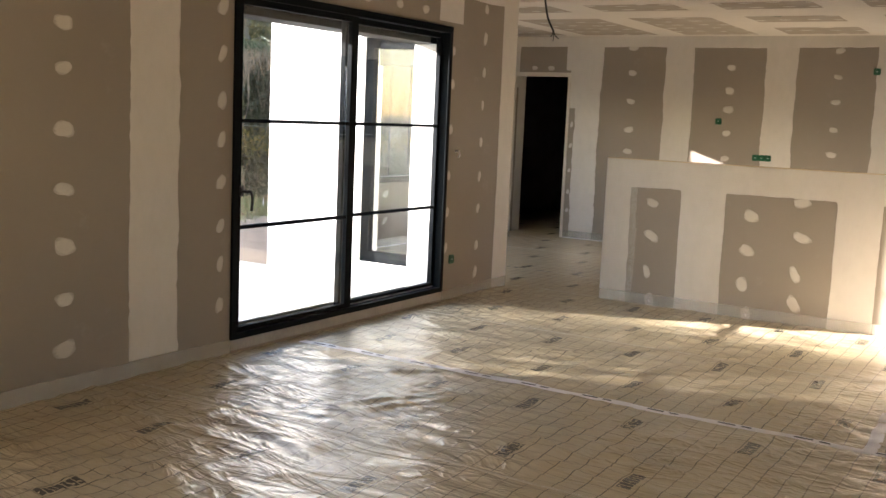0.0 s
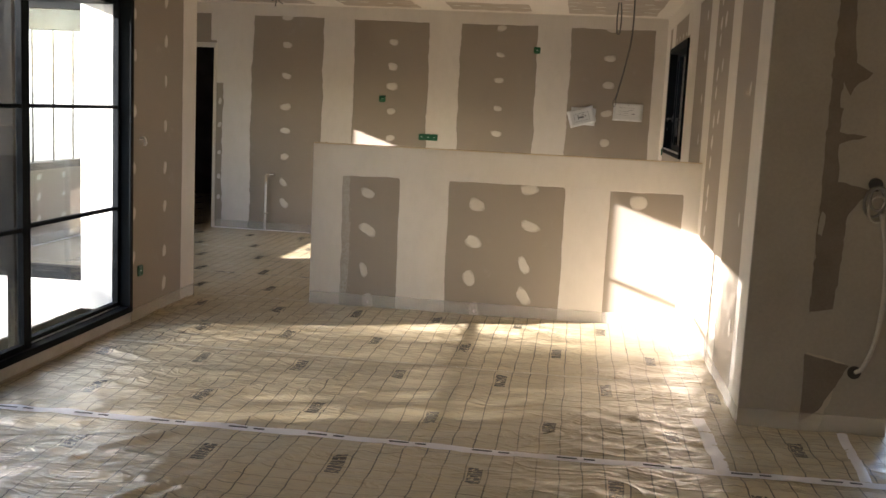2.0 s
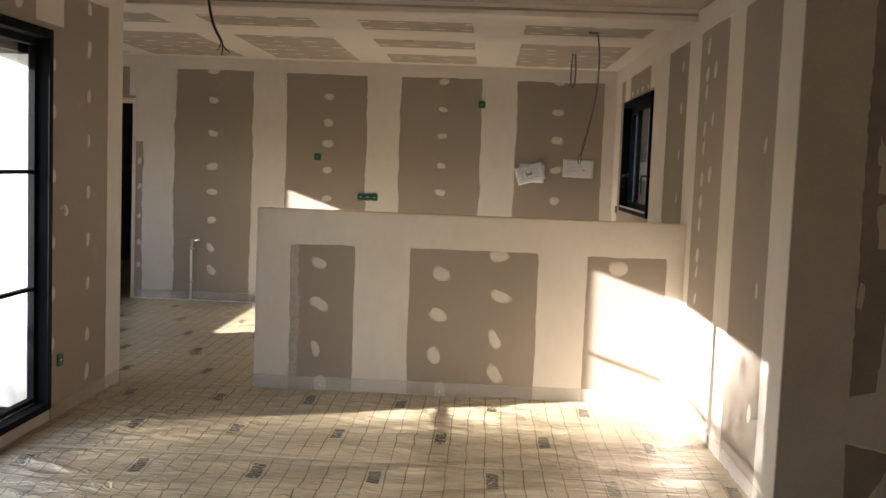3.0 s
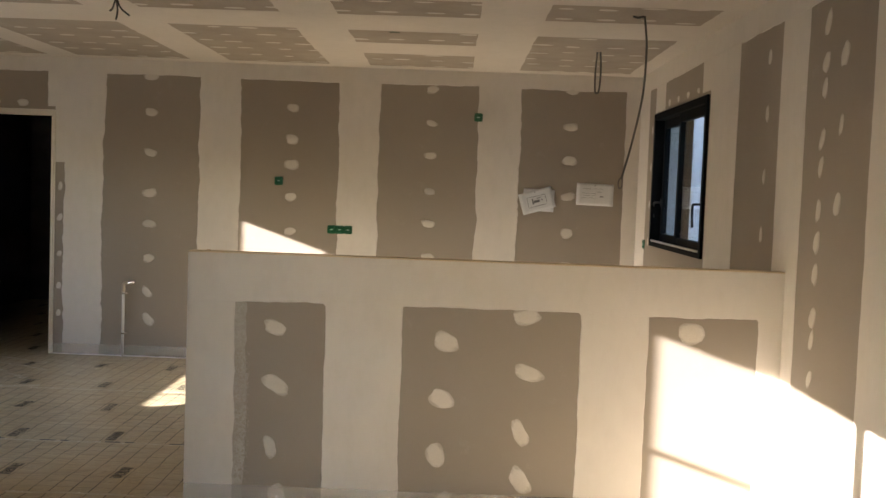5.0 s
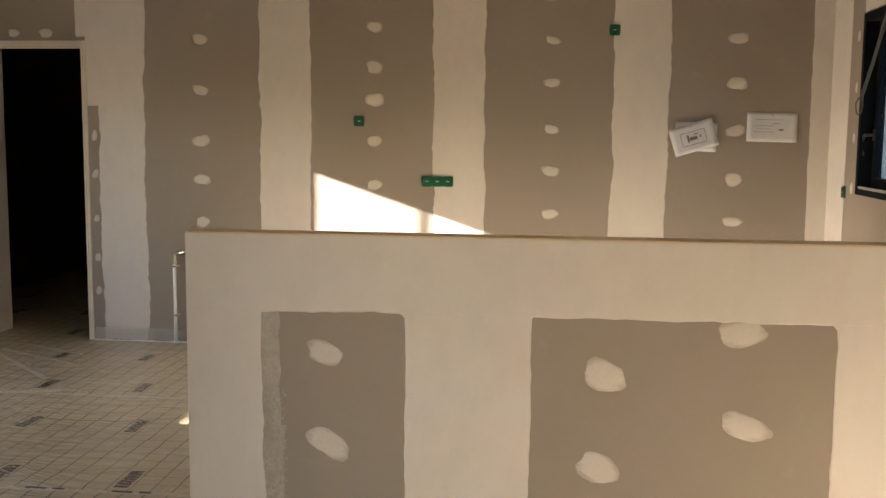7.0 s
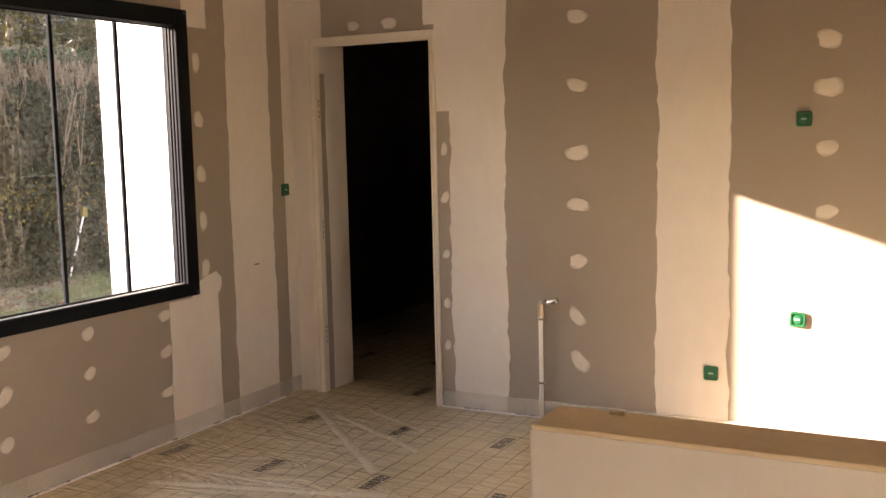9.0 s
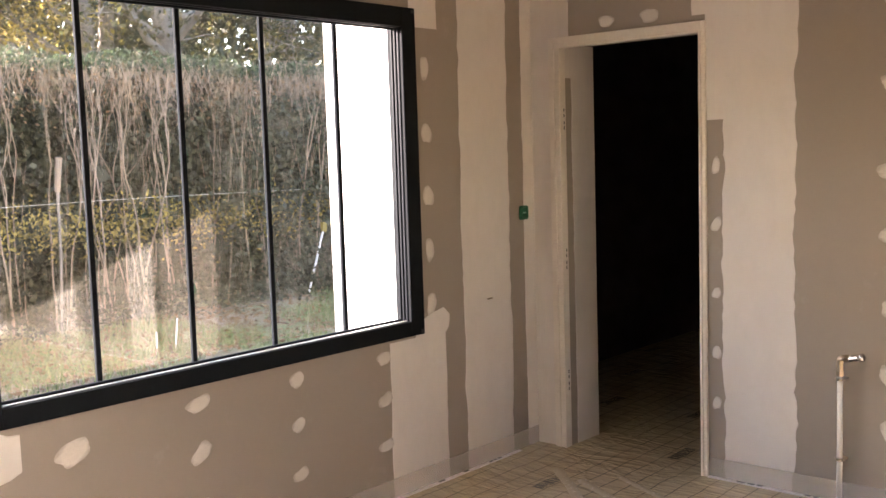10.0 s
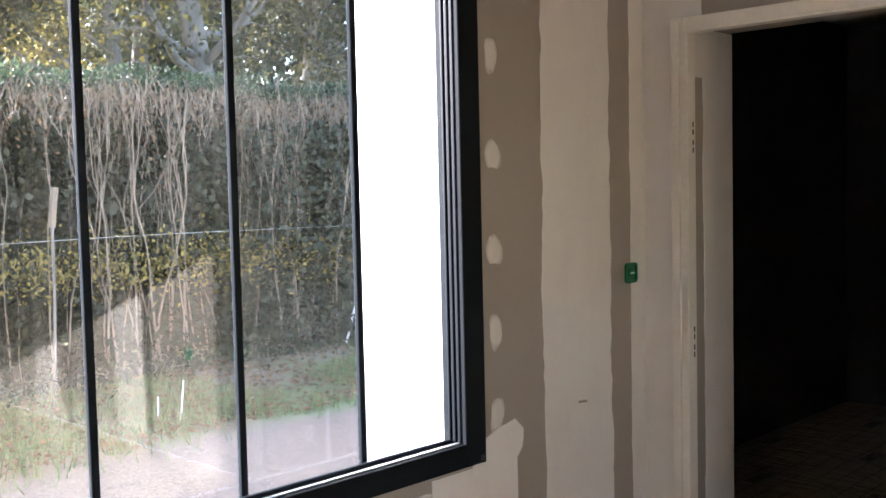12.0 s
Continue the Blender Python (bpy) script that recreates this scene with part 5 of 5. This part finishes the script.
def leaves(name, label, category, material, count, place, size, seed, parent=None, kind="stuff", flat=0.0):
    """Many small folded leaves. place(rng) gives each one's middle."""
    rng = np.random.default_rng(seed)
    mid = np.array([place(rng) for _ in range(count)])
    a = rng.normal(size=(count, 3))
    a[:, 2] *= 1 - flat
    a /= np.linalg.norm(a, axis=1, keepdims=True)
    b = np.cross(a, rng.normal(size=(count, 3)))
    b[:, 2] *= 1 - flat
    b /= np.linalg.norm(b, axis=1, keepdims=True)
    s = size * rng.uniform(0.6, 1.4, (count, 1))
    co = np.stack([mid - a * s * 0.5, mid + b * s * 0.3, mid + a * s * 0.5, mid - b * s * 0.3], 1).reshape(-1, 3)
    quads = np.arange(count * 4).reshape(-1, 4)
    me = bpy.data.meshes.new(name)
    me.from_pydata(co.tolist(), [], quads.tolist())
    me.materials.append(material)
    ob = new(name, me)
    ob.parent = parent
    return tagged(ob, label, category, kind=kind) if not parent else tagged(ob, label, kind=kind)


HEDGE_X = -13.0


def build_hedge():
    hedge = thing("hedge", (0, 0, 0), "tall old hedge with bare pale stems and a clipped green top", "hedge")
    rng = random.Random(12)
    bm = bmesh.new()

    def grow(p, d, length, radius, level):
        pts = [p]
        n = 6 if level == 0 else 4
        for i in range(n):
            d = (d + Vector((rng.uniform(-1, 1), rng.uniform(-1, 1), rng.uniform(-0.1, 0.4))) * (0.13 if level == 0 else 0.22)).normalized()
            q = pts[-1] + d * length / n
            if q.z > 2.58:
                break
            pts.append(q)
        if len(pts) < 2:
            return
        tube(bm, pts, radius, 4, 0.62, False)
        if level < 3:
            for k in range(2 if level < 2 else rng.choice((2, 3))):
                side = (-1 if k else 1) * rng.uniform(0.06, 0.2 if level == 0 else 0.45)
                dd = (d + Vector((rng.uniform(-0.3, 0.3), side, rng.uniform(0.6, 1.1)))).normalized()
                grow(pts[-1 - (k == 2)], dd, length * rng.uniform(0.5, 0.75) if level else rng.uniform(0.5, 0.9), radius * 0.66, level + 1)

    y = 6.0
    while y < 24.0:
        y += rng.uniform(0.02, 0.15) if rng.random() < 0.85 else rng.uniform(0.15, 0.3)
        for _ in range(rng.choice((1, 1, 2))):
            x = HEDGE_X + rng.uniform(-0.5, 0.25)
            grow(Vector((x, y, EARTH - 0.05)), Vector((rng.uniform(-0.05, 0.05), rng.uniform(-0.06, 0.06), 1)).normalized(), rng.uniform(1.1, 1.9), rng.uniform(0.006, 0.015), 0)
    # fine twigs crowding under the clipped top
    for _ in range(2600):
        p = Vector((HEDGE_X + rng.uniform(-0.45, 0.4), rng.uniform(6, 24), 2.56 - abs(rng.gauss(0, 0.22))))
        d = Vector((rng.uniform(-0.4, 0.4), rng.uniform(-0.6, 0.6), 1)).normalized()
        q = p + d * 0.16
        tube(bm, [p, q, q + Vector((rng.uniform(-0.06, 0.06), rng.uniform(-0.1, 0.1), 0.1))], 0.005, 3, 0.5, False)
    tagged(part("stems", bm, STEM, hedge, "bare pale forked stems"), kind="stuff")

    def top(r):
        y = r.uniform(4, 26)
        return (HEDGE_X + r.uniform(-0.9, 0.45), y, 2.57 + 0.18 * r.beta(1.6, 1.2) + 0.03 * math.sin(y * 2.3) + 0.025 * math.sin(y * 5.1))

    leaves("top_leaves", "clipped green top", "", LEAF_GREEN, 26000, top, 0.048, 1, hedge)
    leaves("twig_leaves", "dry brown twigs", "", LEAF_BROWN, 6000, lambda r: (HEDGE_X + r.uniform(-0.6, 0.35), r.uniform(6, 24), 2.62 - abs(r.normal(0, 0.28))), 0.045, 2, hedge)
    leaves("yellow_leaves", "yellow low leaves", "", LEAF_YELLOW, 10500, lambda r: (HEDGE_X + r.uniform(-0.6, 0.2), r.uniform(8, 22), 0.92 + r.normal(0, 0.15) - 0.012 * r.uniform(0, 8)), 0.05, 3, hedge)
    leaves("inner_leaves", "dark inner leaves", "", LEAF_DARK, 130000, lambda r: (HEDGE_X - 0.9 + r.normal(0, 0.3), r.uniform(4, 27), r.uniform(EARTH, 2.75)), 0.09, 4, hedge)
    leaves("ivy", "dark ivy on the stems", "", LEAF_DARK, 9000, lambda r: (HEDGE_X + 0.1 + r.normal(0, 0.3), 16.6 + r.normal(0, 1.0), r.uniform(EARTH, 2.3)), 0.075, 5, hedge)
    leaves("low_growth", "tangled low growth", "", LEAF_DARK, 8000, lambda r: (HEDGE_X + 0.1 + abs(r.normal(0, 0.35)), r.uniform(7, 22), EARTH + abs(r.normal(0, 0.22))), 0.06, 6, hedge)


build_hedge()


def build_tree(x, y, height, radius, seed, leaf, lean=(0, 0), count=5200, spread=2.6, base=2.4):
    tree = thing("tree", (x, y, EARTH), "tall deciduous tree with grey trunk and autumn leaves", "tree", "trees behind the hedge")
    rng = random.Random(seed)
    bm = bmesh.new()
    tips = []
    pts = [Vector((0, 0, -0.1))]
    for i in range(7):
        pts.append(pts[-1] + Vector((lean[0] + rng.uniform(-0.12, 0.12), lean[1] + rng.uniform(-0.12, 0.12), height / 7)))
    tube(bm, spline(pts, 3), radius, 9, 0.25, False)
    part("trunk", bm, BARK, tree, "grey bark trunk", smooth=True)
    bm = bmesh.new()
    for k in range(13):
        t = rng.uniform(0.24, 0.95)
        i = min(6, int(t * 7))
        p = pts[i].lerp(pts[i + 1], t * 7 - i)
        a = rng.uniform(0, math.tau)
        d = Vector((math.cos(a), math.sin(a), rng.uniform(0.05, 0.9))).normalized()
        limb = [p]
        for j in range(5):
            d = (d + Vector((rng.uniform(-0.3, 0.3), rng.uniform(-0.3, 0.3), rng.uniform(-0.2, 0.3)))).normalized()
            limb.append(limb[-1] + d * spread * rng.uniform(0.18, 0.3))
            tips.append(limb[-1])
        tube(bm, limb, radius * 0.34 * (1.1 - 0.6 * t), 6, 0.25, False)
        for j in (2, 3, 4):
            q = [limb[j]]
            e = (d + Vector((rng.uniform(-0.9, 0.9), rng.uniform(-0.9, 0.9), rng.uniform(-0.4, 0.6)))).normalized()
            for _ in range(3):
                e = (e + Vector((rng.uniform(-0.3, 0.3), rng.uniform(-0.3, 0.3), rng.uniform(-0.3, 0.2)))).normalized()
                q.append(q[-1] + e * 0.42)
                tips.append(q[-1])
            tube(bm, q, radius * 0.1, 4, 0.4, False)
    part("limbs", bm, BARK, tree, smooth=True)

    def place(r):
        c = tips[int(r.integers(len(tips)))]
        return (c.x + r.normal(0, 0.34), c.y + r.normal(0, 0.34), c.z + r.normal(0, 0.28) - 0.05)

    leaves("crown", "thin autumn crown", "", leaf, int(count * 4.2), place, 0.09, seed, tree)


build_tree(-16.2, 17.3, 10.5, 0.23, 31, LEAF_TREE, (0.0, -0.12), 1500)
build_tree(-17.8, 16.6, 9.5, 0.15, 32, LEAF_YELLOW, (0.05, -0.1), 1500)
build_tree(-18.6, 20.5, 11.0, 0.17, 33, LEAF_TREE, count=3200)
build_tree(-17.2, 21.8, 10.0, 0.13, 34, LEAF_DARK, count=2600)
build_tree(-19.5, 14.6, 10.0, 0.18, 35, LEAF_TREE, (0, 0.05))
build_tree(-20.5, 18.0, 12.0, 0.2, 36, LEAF_YELLOW, count=2600)
build_tree(-22.5, 24.5, 12.0, 0.22, 37, LEAF_DARK, count=7000)
build_tree(-23.0, 16.2, 11.0, 0.2, 38, LEAF_TREE, count=6500)
build_tree(-16.5, 25.0, 10.0, 0.16, 39, LEAF_TREE, count=6000)
build_tree(-25.0, 20.5, 12.0, 0.2, 40, LEAF_DARK, count=7000)
build_tree(-19.0, 12.6, 9.0, 0.17, 41, LEAF_DARK, count=6000)
leaves("far_woods", "distant dark trees beyond the hedge", "woods", LEAF_DARK, 26000,
       lambda r: (-33 + r.normal(0, 1.5), 15 + 47 * r.beta(1.0, 1.5), EARTH + 12.0 * r.beta(1.1, 1.4)), 0.5, 50)


leaves("undergrowth", "dark bushes close behind the hedge", "bushes", LEAF_DARK, 17000,
       lambda r: (-15.2 + r.normal(0, 0.5), r.uniform(5, 30), EARTH + 2.9 * r.beta(1.2, 1.3)), 0.34, 51)


def build_shade_shrubs():
    """Unseen tall loose shrubs south of the hedge, added to thin the low sun before the garden doors."""
    rng = random.Random(77)
    for y, height in ((-0.6, 5.6), (0.1, 5.6), (0.8, 5.5), (1.4, 5.35), (1.9, 5.0), (2.35, 4.55), (2.8, 4.2), (3.3, 3.9), (3.9, 3.7)):
        shrub = thing("shrub", (-13.4, y, EARTH), "unseen tall loose shrub with thin dark leaves, added for shade", "shrub", "shrubs south of the hedge")
        for _ in range(6):
            a = rng.uniform(0, math.tau)
            pts = [Vector((0.1 * math.cos(a), 0.1 * math.sin(a), -0.1))]
            for k in range(5):
                pts.append(pts[-1] + Vector((0.12 * math.cos(a) + rng.uniform(-0.1, 0.1), 0.12 * math.sin(a) + rng.uniform(-0.1, 0.1), height / 5.6)))
            part("stem", tube(bmesh.new(), pts, 0.022, 6, 0.3, False), BARK, shrub)
        leaves("crown", "thin dark crown", "", LEAF_DARK, 11500 if y < 2.6 else 6500, lambda r, h=height: (r.normal(0, 0.4), r.normal(0, 0.33), 0.2 + (h - 0.2) * r.beta(1.5, 0.95) + r.normal(0, 0.1)), 0.05, int(y * 10) + 300, shrub)


build_shade_shrubs()


def grass():
    rng = np.random.default_rng(4)
    n = 52000
    x, y = rng.uniform(-12.6, -6.9, n), rng.uniform(8.2, 19.0, n)
    keep = (lattice(x * 0.9, y * 0.9, 15) + 0.35 * lattice(x * 3, y * 3, 16) > 0.52) & (x < -10.35 + rng.normal(0, 0.2, n))
    x, y = x[keep], y[keep]
    n = len(x)
    h = rng.uniform(0.05, 0.14, n)
    a = rng.uniform(0, math.tau, n)
    lean = rng.normal(0, 0.05, (n, 2))
    w = 0.006
    z = np.full(n, EARTH - 0.03)
    p0 = np.stack([x - w * np.cos(a), y - w * np.sin(a), z], -1)
    p1 = np.stack([x + w * np.cos(a), y + w * np.sin(a), z], -1)
    p2 = np.stack([x + lean[:, 0], y + lean[:, 1], z + 0.05 + h], -1)
    me = bpy.data.meshes.new("grass")
    me.from_pydata(np.stack([p0, p1, p2], 1).reshape(-1, 3).tolist(), [], np.arange(3 * n).reshape(-1, 3).tolist())
    me.materials.append(GRASS)
    tagged(new("grass", me), "thin rough grass with bare patches", "grass", kind="stuff")


grass()
leaves("leaf_litter", "fallen dry leaves on the lawn", "leaves", LEAF_BROWN, 9000, lambda r: (r.uniform(-12.8, -10.3), r.uniform(8.5, 18.5), EARTH + 0.035 + abs(r.normal(0, 0.02))), 0.06, 60, flat=0.8)

bm = bmesh.new()
tube(bm, [(HEDGE_X + 0.15, y, 1.16 + 0.01 * math.sin(y)) for y in np.linspace(4, 26, 40)], 0.003, 5)
tagged(part("fence_wire", bm, WIRE), "single galvanised fence wire in front of the hedge", "wire")
stake = thing("marker_stake", (-12.5, 16.1, EARTH), "thin white stake with a yellow top", "stake")
part("pole", tube(bmesh.new(), [(0, 0, -0.1), (0.02, 0.33, 0.84)], 0.013, 8), PAPER, stake)
part("flag", slab((0.0, 0.3, 0.82), (0.05, 0.37, 0.94), 0.01), LEAF_YELLOW, stake, "yellow top")
for x, y, dx, dy, h in ((-11.0, 13.18, 0.02, 0.03, 0.3), (-11.02, 13.0, 0.01, 0.0, 0.2)):
    st = tagged(part("short_stake", tube(bmesh.new(), [(x, y, EARTH - 0.05), (x + dx, y + dy, EARTH + h)], 0.007, 6), PAPER), "short pale stake standing in the grass", "stake", "short stakes in the lawn")
cut = thing("cut_trunk", (-12.5, 12.85, EARTH), "pale sawn-off trunk among the hedge stems", "trunk")
part("stem", tube(bmesh.new(), spline([(0, 0, -0.1), (0.06, 0.02, 0.8), (0.1, 0.01, 1.52)], 4), 0.013, 8, 1.2), BARK, cut)
part("sawn_piece", tube(bmesh.new(), [(0.1, 0.01, 1.5), (0.11, 0.025, 1.7), (0.115, 0.04, 1.84)], 0.03, 9, 1.2), STEM, cut, "pale bare wood")

# pale clad outbuilding north-east of the kitchen window
clad = thing("outbuilding", (0.4, 16.2, EARTH), "white clad outbuilding in the shade", "outbuilding")
part("wall", slab((0, 0.02, 0), (8.0, 0.2, 3.2)), SHADE_PANEL, clad)
for i in range(20):
    part("panel", slab((i * 0.4 + 0.004, 0.0, 0.0), (i * 0.4 + 0.392, 0.022, 3.2), 0.004), SHADE_PANEL, clad)
